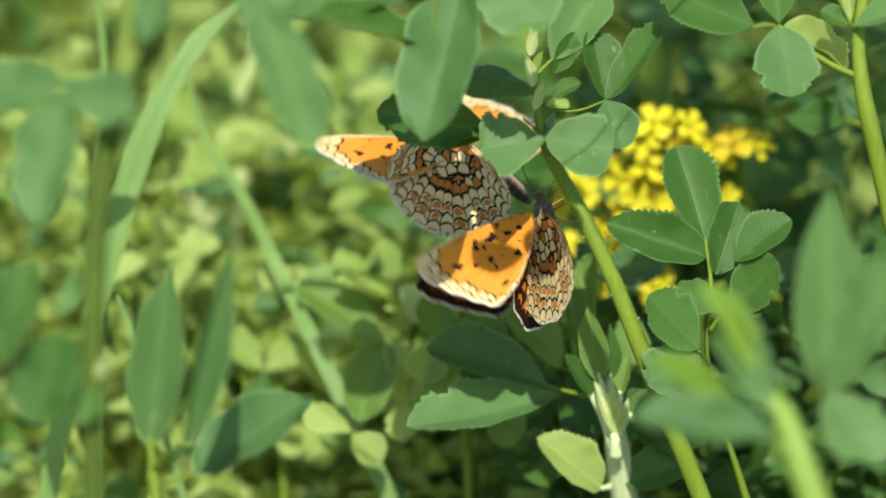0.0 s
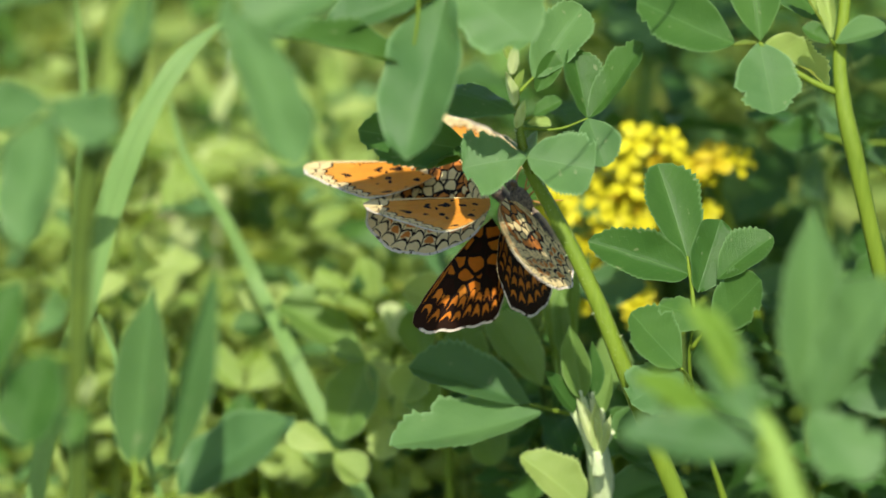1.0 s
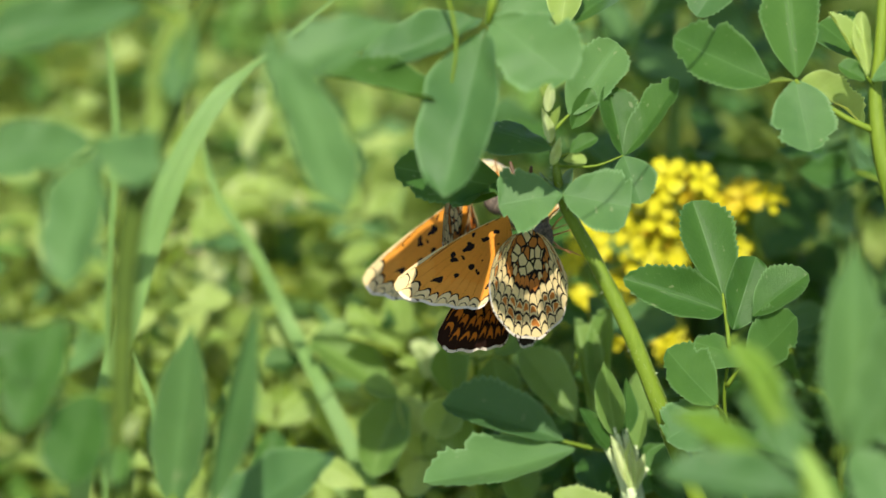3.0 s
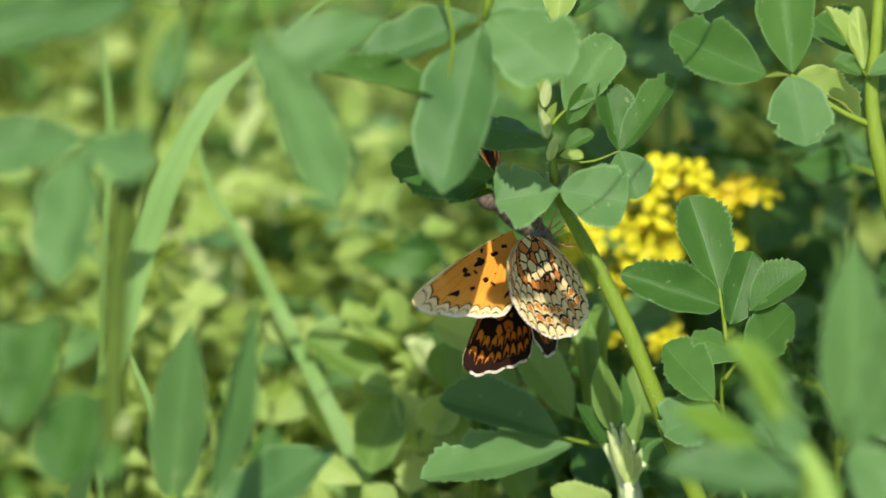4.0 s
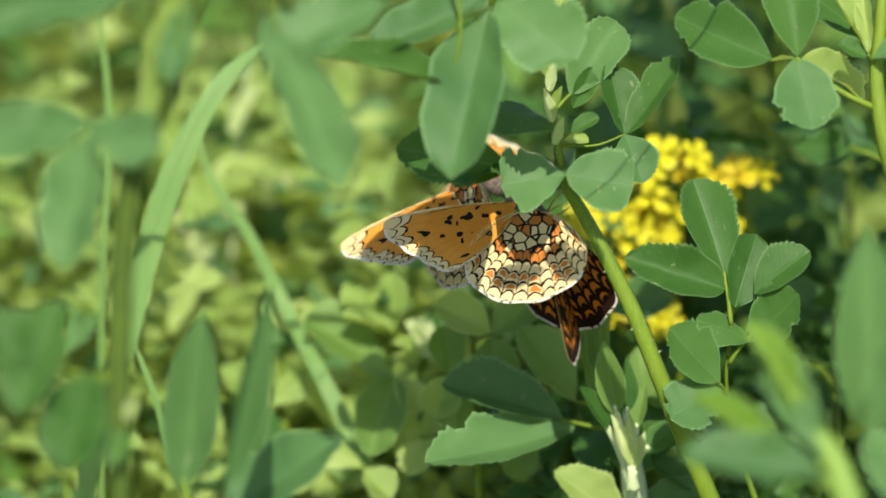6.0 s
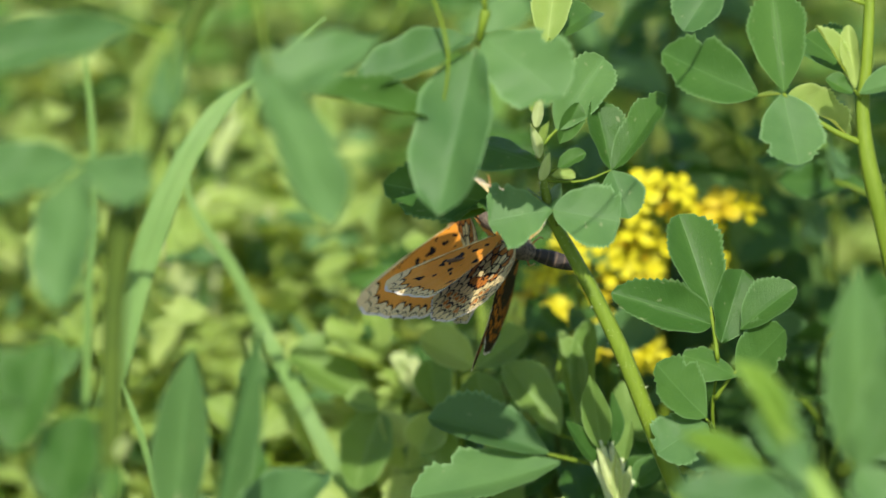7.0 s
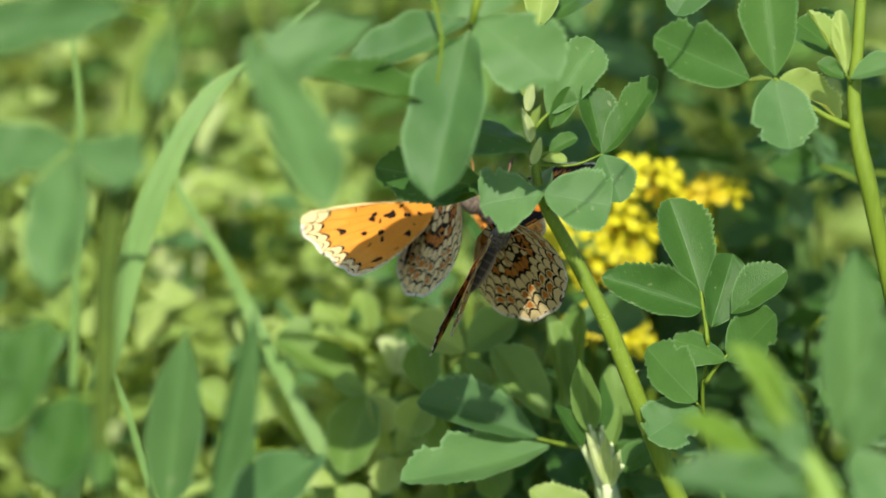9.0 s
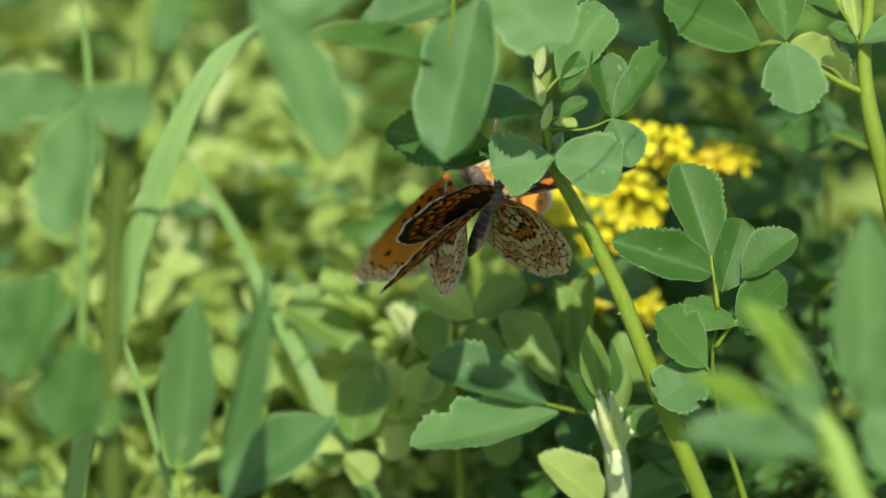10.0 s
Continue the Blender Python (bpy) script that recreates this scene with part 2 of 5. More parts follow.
def leaflet_kind(mat, k):
    """A few shapes for each leaf colour, made when first wanted."""
    if (mat.name, k) not in LEAF_KINDS:
        shapes = [
            dict(cup=0.22, bend=0.10, blunt=0.50, fat=0.85),
            dict(cup=0.22, bend=0.05, blunt=0.52, fat=0.80, wave=0.02),
            dict(cup=-0.12, bend=0.20, blunt=0.42, fat=1.0, wave=0.02, bites=((1, 0.85, 0.08, 0.3),)),
            dict(cup=0.15, bend=-0.12, blunt=0.55, fat=0.80, wave=0.012, bites=((1, 0.70, 0.07, 0.28), (-1, 0.86, 0.04, 0.2))),
            dict(cup=0.22, bend=0.14, blunt=0.60, fat=0.65, wave=0.02, uneven=0.07),
            dict(cup=0.12, bend=0.10, blunt=0.45, fat=0.85, rows=9, teeth=False, wave=0.04, uneven=0.10),
            dict(cup=0.05, bend=0.36, blunt=0.55, fat=0.75, rows=9, teeth=False, wave=0.07, uneven=0.14),
            dict(cup=0.17, bend=-0.03, blunt=0.45, fat=0.70, teeth=False, wave=0.03, uneven=0.09),
            dict(cup=0.20, bend=0.04, blunt=0.27, fat=0.66, wave=0.018, uneven=0.06, bites=((-1, 0.88, 0.05, 0.3),)),
            dict(cup=0.16, bend=-0.02, blunt=0.85, fat=0.70, teeth=False, wave=0.008),
            dict(cup=0.13, bend=0.06, blunt=0.40, fat=0.75, wave=0.03, uneven=0.055, lobes=0.25, bites=((1, 0.9, 0.07, 0.5), (-1, 0.55, 0.06, 0.25))),
            dict(cup=0.13, bend=0.10, blunt=0.30, fat=0.95, wave=0.03, uneven=0.05, lobes=0.35, bites=((-1, 0.93, 0.06, 0.6), (1, 0.7, 0.05, 0.22))),
            dict(cup=0.10, bend=0.22, blunt=0.62, fat=0.80, rows=12, wave=0.06, uneven=0.12, bites=((1, 0.7, 0.12, 0.4),)),
        ]
        LEAF_KINDS[mat.name, k] = leaflet_mesh("leaflet", mat, seed=k, **shapes[k])
    return LEAF_KINDS[mat.name, k]


def blade_pose(base, tip, width, roll=0.0, tip_up=0.0):
    """The pose of a leaflet from base to tip that shows its face to the open side, turned by roll about its midrib."""
    y = tip - base
    length = y.length
    y = y / length
    face = (-FWD * 0.82 + UP * 0.57)
    z = (face - y * face.dot(y)).normalized()
    z = Matrix.Rotation(radians(roll), 3, y) @ z
    x = y.cross(z)
    m = Matrix((x * width, y * length, z * length)).transposed().to_4x4()
    m.translation = base
    return m


def leaf(plant, stalk, leaflets, stalk_r=0.0004, stalk_mat=None):
    """A leaf under a plant: its stalk through the given points and its leaflets (base, tip, width, colour, shape, roll)."""
    base = plant.location
    pts = [place(*p) for p in stalk]
    node = pts[-1]
    me = tube("leaf", [p - node for p in pts], [stalk_r * 1.3, stalk_r * 0.65], stalk_mat or STEM, 6, 4)
    lf = sub("leaf", me, plant, Matrix.Translation(node - base))
    for b, t, width, mat, kind, roll in leaflets:
        pb, pt = place(*b), place(*t)
        w = width / GRID * (1 + b[2] / 1000)
        sub("leaflet", leaflet_kind(mat, kind), lf, Matrix.Translation(-node) @ blade_pose(pb, pt, w, roll))
    return lf


def rooted(points, w):
    """Points of a stalk, from the top down, and on to the ground below the last one."""
    pts = [place(*p) for p in points]
    low = pts[-1]
    lean = (pts[-1] - pts[-2]).normalized()
    near = low + Vector((lean.x, lean.y * 0.6, min(lean.z, -0.5))) * 0.03
    mid = Vector((low.x + lean.x * 0.06, low.y + lean.y * 0.02, low.z * 0.5))
    foot = Vector((low.x + lean.x * 0.09, low.y + lean.y * 0.03, -0.004))
    return pts + [near, mid, foot]


def plant(points, radii, label, mat=None, name="alfalfa_plant", category="plant", group="alfalfa plants", ridge=0.06):
    pts = rooted(points, 0)
    foot = pts[-1].copy()
    foot.z = 0.0
    ob = thing(name, foot, label, category, group)
    rr = [r / GRID * 0.5 for r in radii]
    sub("stem", tube("stem", [p - foot for p in pts], rr, mat or STEM, 10, 5, ridge), ob, Matrix())
    return ob


# ---- ground ----
def ground():
    verts, faces = [], []
    rings = [0.0, 0.15, 0.3, 0.5, 0.8, 1.3, 2.2, 4.0, 8.0, 20.0, 60.0, 250.0, 1200.0, 4000.0]
    seg = 32
    verts.append((0, 0.3, 0))
    for r in rings[1:]:
        for k in range(seg):
            a = 2 * math.pi * k / seg
            x, y = r * math.cos(a), 0.3 + r * math.sin(a)
            z = 0.006 * noise.noise(Vector((x * 9, y * 9, 0.3))) if r < 3 else 0.0
            verts.append((x, y, z))
    for k in range(seg):
        faces.append((0, 1 + k, 1 + (k + 1) % seg))
    for i in range(len(rings) - 2):
        for k in range(seg):
            a, b = 1 + i * seg + k, 1 + i * seg + (k + 1) % seg
            faces.append((a, a + seg, b + seg, b))
    ob = new("ground", mesh_of("ground", verts, faces, [SOIL]))
    tagged(ob, "brown soil with green moss and seedlings under the alfalfa", "ground", kind="structure")


ground()


# ---- background meadow ----
def joined_plant(seed, height, nodes, size, mats, name="alfalfa_plant", label="leafy green alfalfa plant crowded in the meadow"):
    """A plant farther off or aside: a stem and one mass of threefold leaves."""
    rnd = random.Random(seed)
    ob = thing(name, (0, 0, -3.0), label, "plant", "alfalfa plants")
    lean = Vector((rnd.uniform(-0.12, 0.12), rnd.uniform(-0.12, 0.12), 0)) * height
    line = [Vector((lean.x * u * u + 0.005 * math.sin(u * 7 + seed), lean.y * u * u, u * height)) for u in (k / 6 for k in range(7))]
    sub("stem", tube("stem", line, [0.0021, 0.0017, 0.0012, 0.0007], STEM_DARK, 6, 2), ob, Matrix())
    verts, faces, uvs = [], [], []
    ang = rnd.uniform(0, 6.28)
    slots = []
    for i in range(nodes):
        u = 0.25 + 0.75 * (i / (nodes - 1)) ** 0.85
        p = Vector((lean.x * u * u + 0.005 * math.sin(u * 7 + seed), lean.y * u * u, u * height))
        ang += 2.4 + rnd.uniform(-0.5, 0.5)
        out = Vector((math.cos(ang), math.sin(ang), rnd.uniform(0.25, 1.1))).normalized()
        node = p + out * (rnd.uniform(0.014, 0.032) * (1.15 - 0.5 * u) * size)
        side = out.cross(Vector((0, 0, 1))).normalized()
        slot = rnd.choice((0, 1, 1)) if len(mats) > 1 else 0
        base = len(verts)
        verts += [p + side * 0.0004, p - side * 0.0004, node]
        uvs += [(0.3, 0.1)] * 3
        faces.append((base, base + 1, base + 2))
        slots.append(slot)
        for d in (0.0, 1.0, -1.0):
            y = (out * (1.0 if d == 0 else 0.35) + side * d + Vector((0, 0, rnd.uniform(-0.35, 0.35)))).normalized()
            length = rnd.uniform(0.011, 0.020) * (1.1 - 0.3 * u) * size
            nrm = SUN_FROM + Vector((rnd.gauss(0, 0.45), rnd.gauss(0, 0.45), rnd.gauss(0, 0.45)))
            z = (nrm - y * nrm.dot(y)).normalized()
            x = y.cross(z) * (length * rnd.uniform(0.34, 0.56))
            bend = rnd.uniform(-0.05, 0.3)
            base = len(verts)
            for t, h in ((0.0, 0.03), (0.22, 0.33), (0.45, 0.48), (0.7, 0.49), (0.9, 0.3), (1.0, 0.03)):
                for k in (-1, 0, 1):
                    verts.append(node + x * (h * k) + y * (length * t) + z * (length * (0.12 * abs(k) * h * 2 - bend * t * t)))
                    uvs.append((h * k, t))
            for r in range(5):
                for k in range(2):
                    q = base + r * 3 + k
                    faces.append((q, q + 1, q + 4, q + 3))
                    slots.append(slot)
    tagged(sub("foliage", mesh_of("foliage", verts, faces, mats, slots, uvs), ob, Matrix()), kind="stuff")
    return ob


def meadow_plant(seed, height, mats, shapes=(5, 6, 12), nodes=11, size=1.0):
    """A whole alfalfa plant on its own: stem and threefold leaves all the way up."""
    rnd = random.Random(seed)
    ob = thing("alfalfa_plant", (0, 0, -3.0), "leafy green alfalfa plant standing in the meadow", "plant", "alfalfa plants")
    lean = Vector((rnd.uniform(-0.12, 0.12), rnd.uniform(-0.12, 0.12), 0)) * height
    def axis(u):
        return Vector((lean.x * u * u + 0.006 * math.sin(u * 7 + seed), lean.y * u * u + 0.006 * math.cos(u * 6 + seed), u * height))
    sub("stem", tube("stem", [axis(u / 6) for u in range(7)], [0.0021, 0.0018, 0.0012, 0.0007], STEM_DARK if seed % 2 else STEM, 6, 2), ob, Matrix())
    ang = rnd.uniform(0, 6.28)
    for i in range(nodes):
        u = 0.44 + 0.56 * (i / (nodes - 1)) ** 0.85
        p = axis(u)
        ang += 2.4 + rnd.uniform(-0.5, 0.5)
        out = Vector((math.cos(ang), math.sin(ang), rnd.uniform(0.25, 1.1))).normalized()
        ln = rnd.uniform(0.014, 0.030) * (1.15 - 0.55 * u) * size
        node = out * ln
        lf = sub("leaf", tube("leaf", [Vector((0, 0, 0)), node * 0.5 + Vector((0, 0, 0.002)), node], [0.0006, 0.0004], STEM, 4, 2), ob, Matrix.Translation(p))
        side = out.cross(Vector((0, 0, 1))).normalized()
        for d, reach in ((0.0, 1.0), (1.0, 0.92), (-1.0, 0.92)):
            dirn = (out * (1.0 if d == 0 else 0.35) + side * d + Vector((0, 0, rnd.uniform(-0.35, 0.35)))).normalized()
            length = rnd.uniform(0.017, 0.025) * reach * (1.1 - 0.35 * u) * size
            nrm = SUN_FROM + Vector((rnd.gauss(0, 0.45), rnd.gauss(0, 0.45), rnd.gauss(0, 0.45)))
            z = (nrm - dirn * nrm.dot(dirn)).normalized()
            x = dirn.cross(z)
            width = length * rnd.uniform(0.32, 0.56)
            m = Matrix((x * width, dirn * length, z * length)).transposed().to_4x4()
            m.translation = node + dirn * 0.001
            sub("leaflet", leaflet_kind(rnd.choice(mats), rnd.choice(shapes)), lf, m)
    return ob


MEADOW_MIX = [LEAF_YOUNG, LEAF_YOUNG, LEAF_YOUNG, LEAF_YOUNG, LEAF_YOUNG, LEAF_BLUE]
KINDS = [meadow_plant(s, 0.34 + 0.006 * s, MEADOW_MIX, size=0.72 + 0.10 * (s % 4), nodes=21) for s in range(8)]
# darker leaf mix, so the hollow's shade is partly in the colour
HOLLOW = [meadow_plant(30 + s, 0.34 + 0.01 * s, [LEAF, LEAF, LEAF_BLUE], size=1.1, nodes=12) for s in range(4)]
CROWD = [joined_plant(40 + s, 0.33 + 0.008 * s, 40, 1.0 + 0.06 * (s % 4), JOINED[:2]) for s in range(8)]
# crowd plants with shade painted into their foliage colour
SHADE_TONED = [joined_plant(60 + s, 0.33 + 0.010 * s, 40, 1.1, JOINED[2:]) for s in range(4)]


def set_out(kinds, spots):
    """Stand copies of the plants at the spots (pose with its scale); the first ones are the plants themselves."""
    for i, m in enumerate(spots):
        if i < len(kinds):
            kinds[i].matrix_basis = m
        else:
            copy_thing(kinds[i % len(kinds)], m)


def meadow():
    rnd = random.Random(11)
    # plants whose tops close the view behind the butterflies: grid place and depth of each top
    tops = [
        (700, 600, 145), (560, 300, 165), (650, 245, 175), (480, 330, 185), (415, 240, 195), (350, 420, 175), (560, 480, 155), (300, 560, 145), (60, 540, 145), (100, 720, 145), (450, 700, 145), (560, 790, 145),
        (40, 140, 175), (150, 120, 185), (640, 420, 147), (730, 660, 145), (785, 600, 145), (870, 620, 145), (910, 690, 145), (965, 600, 75), (830, 770, 145), (760, 850, 145), (250, 800, 145), (20, 400, 165),
        (520, 160, 205), (1250, 190, 150), (1400, 380, 125), (1480, 290, 130), (1350, 660, 85), (1450, 560, 100), (1150, 90, 160), (1300, 50, 170), (1500, 450, 112), (1100, 690, 112), (1200, 850, 105), (1050, 140, 150),
        (1400, 760, 80), (1530, 640, 90), (1000, 480, 120), (900, 460, 145), (760, 330, 195), (1180, 20, 150), (1230, -40, 170), (1350, 180, 140), (1420, 120, 150), (1520, 60, 150), (1100, 60, 130), (1300, 250, 130),
        (600, 380, 170), (680, 330, 167), (600, 290, 187), (555, 390, 205), (680, 500, 147), (640, 200, 180), (440, 390, 205), (420, 490, 195), (380, 290, 220), (300, 200, 225), (250, 420, 195), (130, 330, 195),
        (500, 600, 145), (380, 640, 145), (480, 760, 122), (600, 800, 126), (420, 830, 120), (540, 700, 132), (690, 870, 122), (640, 700, 138), (560, 860, 118), (740, 760, 140), (1420, 560, 70), (1500, 700, 80), (1310, 700, 112), (1340, 780, 86), (1180, 640, 104), (1470, 470, 90), (1040, 640, 115), (960, 860, 105)]
    spots = []
    for a, b, w in tops:
        p = place(a, b, w)
        spots.append(pose(p.x, p.y, 0.0, rnd.uniform(-3, 3), rnd.uniform(-3, 3), rnd.uniform(0, 360)) @ Matrix.Scale(p.z / 0.365, 4))
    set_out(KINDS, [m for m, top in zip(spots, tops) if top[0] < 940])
    # right of the stem: the mix darkened to stand for shade
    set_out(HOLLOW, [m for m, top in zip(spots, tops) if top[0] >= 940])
    taken = [(m.translation.x, m.translation.y) for m in spots]
    crowd, shady = [], []
    tries = 0
    while len(crowd) + len(shady) < 190 and tries < 9000:
        tries += 1
        w = 115 + 520 * rnd.random() ** 1.3
        half = 0.093 * (1 + w / 1000) + 0.05
        x = rnd.uniform(-half, half)
        y = math.cos(TILT) * w / 1000
        if all((x - a) ** 2 + (y - b) ** 2 > 0.017 ** 2 for a, b in taken):
            taken.append((x, y))
            m = pose(x, y, 0.0, rnd.uniform(-6, 6), rnd.uniform(-6, 6), rnd.uniform(0, 360)) @ Matrix.Scale(rnd.uniform(0.84, 1.06), 4)
            # near plants on the right get the foliage coloured as if shaded
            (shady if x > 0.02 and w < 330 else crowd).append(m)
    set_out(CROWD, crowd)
    set_out(SHADE_TONED, shady)


def low_growth():
    """The meadow all round: low leaves in uneven tufts over the ground, outside the patch of single plants."""
    rnd = random.Random(5)
    verts, faces, uvs, slots = [], [], [], []
    tufts = []
    while len(tufts) < 5200:
        r, a = 6.5 * rnd.random() ** 0.75, rnd.uniform(0, 6.2832)
        x, y = r * math.cos(a), 0.3 + r * math.sin(a)
        if not (abs(x) < 0.26 and -0.34 < y < 0.66):
            tufts.append((x, y, rnd.uniform(0.16, 0.32) if y > 0.66 else rnd.uniform(0.12, 0.27)))
    for x, y, tall in tufts:
        slot = rnd.choice((0, 0, 1))
        for k in range(15):
            u = rnd.random() ** 0.6
            p = Vector((x + rnd.gauss(0, 0.025), y + rnd.gauss(0, 0.025), tall * u))
            a = rnd.uniform(0, 6.28)
            out = Vector((math.cos(a), math.sin(a), rnd.uniform(-0.2, 0.8))).normalized()
            side = out.cross(Vector((0, 0, 1))).normalized()
            length = rnd.uniform(0.016, 0.034)
            base = len(verts)
            for t, h in ((0.0, 0.03), (0.35, 0.24), (0.7, 0.27), (1.0, 0.02)):
                for g in (-1, 1):
                    verts.append(p + out * (length * t) + side * (length * h * g) - Vector((0, 0, length * 0.25 * t * t)))
                    uvs.append((h * g, t))
            for r in range(3):
                q = base + r * 2
                faces.append((q, q + 1, q + 3, q + 2))
                slots.append(slot)
        base = len(verts)
        verts += [Vector((x - 0.0015, y, -0.004)), Vector((x + 0.0015, y, -0.004)), Vector((x, y, tall * 0.9))]
        uvs += [(0.3, 0.1)] * 3
        faces.append((base, base + 1, base + 2))
        slots.append(0)
    ob = new("meadow_growth", mesh_of("meadow_growth", verts, faces, JOINED[:2], slots, uvs))
    return tagged(ob, "low green alfalfa growth covering the meadow ground", "meadow plants", kind="stuff")


meadow()
low_growth()

# ---- near plants ----

def fuzz(ob, points, radii):
    """Fine pale hairs and a few tiny stipules on a stem."""
    rnd = random.Random(17)
    base = ob.location
    line = glide([place(*p) - base for p in points], 12)
    verts, faces = [], []
    for k in range(620):
        f = rnd.uniform(0, len(line) - 1.01)
        j = int(f)
        axis = (line[j + 1] - line[j]).normalized()
        p = line[j].lerp(line[j + 1], f - j)
        r = swell(radii, f / (len(line) - 1) * (len(radii) - 1)) / GRID
        a = rnd.uniform(0, 6.2832)
        u = axis.cross(FWD).normalized()
        out = u * math.cos(a) + axis.cross(u) * math.sin(a)
        side = axis.cross(out)
        long = rnd.uniform(0.00025, 0.0007) if k % 60 else 0.0009
        wide = 0.00004 if k % 60 else 0.0003
        root = p + out * (r * 0.9)
        q = len(verts)
        verts += [root + side * wide, root - side * wide, root + axis * wide * 1.5, root + out * long + axis * rnd.uniform(-0.0002, 0.0003)]
        faces += [(q, q + 1, q + 3), (q + 1, q + 2, q + 3), (q + 2, q, q + 3)]
    return tagged(sub("hairs", mesh_of("hairs", verts, faces, [STEM_PALE]), ob, Matrix(), "fine pale hairs on the stem"), kind="stuff")


def stem_plant():
    """The stem on which the butterflies hang, with its leaves."""
    ob = plant([(950, 40, 4), (962, 150, 2), (972, 260, 1), (988, 350, 0), (1030, 430, 0), (1072, 510, 0), (1110, 590, 1), (1150, 690, 3), (1186, 780, 6)],
               [9, 12, 15, 22, 27, 29, 31, 33, 35, 40, 46], "alfalfa with a thick yellow-green stem and toothed leaves")
    N = (990, 342, -6)
    leaf(ob, [(1000, 372, 0), (995, 355, -4), N], [
        (N, (880, 356, -9), 124, LEAF_BLUE, 11, -12), (N, (1106, 362, -7), 122, LEAF_BLUE, 8, 14), (N, (968, 300, 10), 60, LEAF_BLUE, 4, 0)])
    leaf(ob, [(985, 330, 0), (940, 336, 3), (890, 330, 3)], [((892, 330, 3), (692, 296, 0), 104, LEAF, 3, -30), ((890, 334, 2), (800, 330, -2), 44, LEAF, 6, 35)], 0.0003)
    leaf(ob, [(972, 290, 0), (1050, 290, 2), (1096, 272, 2)], [
        ((1096, 272, 2), (1128, 352, -2), 78, LEAF_BLUE, 0, 0), ((1096, 272, 2), (1072, 150, 4), 78, LEAF, 1, 20), ((1098, 272, 2), (1200, 150, 2), 74, LEAF, 3, -18)], 0.00026)
    leaf(ob, [(968, 235, 0), (985, 215, 2), (1000, 200, 2)], [((1000, 202, 2), (1085, 74, 8), 95, LEAF_BLUE, 1, 10), ((1005, 225, 3), (1040, 155, 2), 42, LEAF, 1, 30)])
    leaf(ob, [(970, 262, 0), (968, 258, -2), (966, 256, -3)], [((970, 262, -6), (850, 206, -4), 96, LEAF, 2, 12)])
    leaf(ob, [(975, 275, 0), (990, 272, -1), (1000, 268, -1)], [((1000, 268, -1), (1048, 240, -2), 34, LEAF, 1, 0), ((990, 280, -1), (1030, 282, -3), 26, LEAF_YOUNG, 1, 0)])
    leaf(ob, [(968, 232, 0), (966, 226, -2), (965, 222, -3)], [((968, 250, -3), (952, 190, -6), 20, LEAF_PALE, 9, 0), ((966, 235, -3), (985, 185, -6), 18, LEAF_YOUNG, 9, 0), ((962, 195, -3), (972, 140, -6), 20, LEAF_PALE, 9, 0), ((970, 290, -3), (985, 240, -6), 18, LEAF_PALE, 9, 20), ((958, 170, -3), (940, 130, -6), 18, LEAF_YOUNG, 9, 0)])
    leaf(ob, [(958, 110, 2), (980, 60, 6), (990, 40, 8)], [((990, 45, 8), (1070, -20, 20), 80, LEAF, 0, 0), ((985, 50, 8), (1000, -60, 10), 70, LEAF_YOUNG, 0, 0)])
    fuzz(ob, [(962, 150, 2), (972, 260, 1), (988, 350, 0), (1030, 430, 0), (1072, 510, 0), (1110, 590, 1), (1150, 690, 3), (1186, 780, 6)], [6, 8, 11, 13, 14, 15, 16, 17])
    return ob


def toothed_plant():
    """The leaves beside the yellow flowers."""
    ob = plant([(1272, 530, 10), (1284, 600, 10), (1275, 700, 14), (1290, 800, 22), (1330, 930, 30)], [4, 6, 7, 9, 18, 30, 34], "alfalfa with round toothed leaflets and pale stalks")
    leaf(ob, [(1284, 610, 10), (1278, 560, 10), (1272, 516, 10)], [((1272, 520, 10), (1224, 352, 14), 104, LEAF, 0, 6), ((1274, 548, 10), (1106, 486, 8), 92, LEAF, 4, -18),
        ((1290, 580, 10), (1328, 455, 14), 88, LEAF, 7, 25), ((1325, 556, 8), (1416, 478, 6), 86, LEAF, 0, -8)])
    leaf(ob, [(1280, 680, 12), (1300, 650, 10), (1318, 630, 9)], [((1318, 640, 9), (1232, 592, 8), 86, LEAF, 2, 10), ((1318, 640, 9), (1408, 562, 4), 108, LEAF, 3, 0), ((1330, 645, 9), (1375, 640, 4), 50, LEAF, 1, 10)])
    leaf(ob, [(1278, 740, 16), (1270, 725, 8), (1262, 715, 4)], [((1262, 712, 4), (1168, 622, 2), 104, LEAF, 3, 0), ((1262, 722, 4), (1176, 770, -2), 112, LEAF_BLUE, 10, 0)])
    return ob


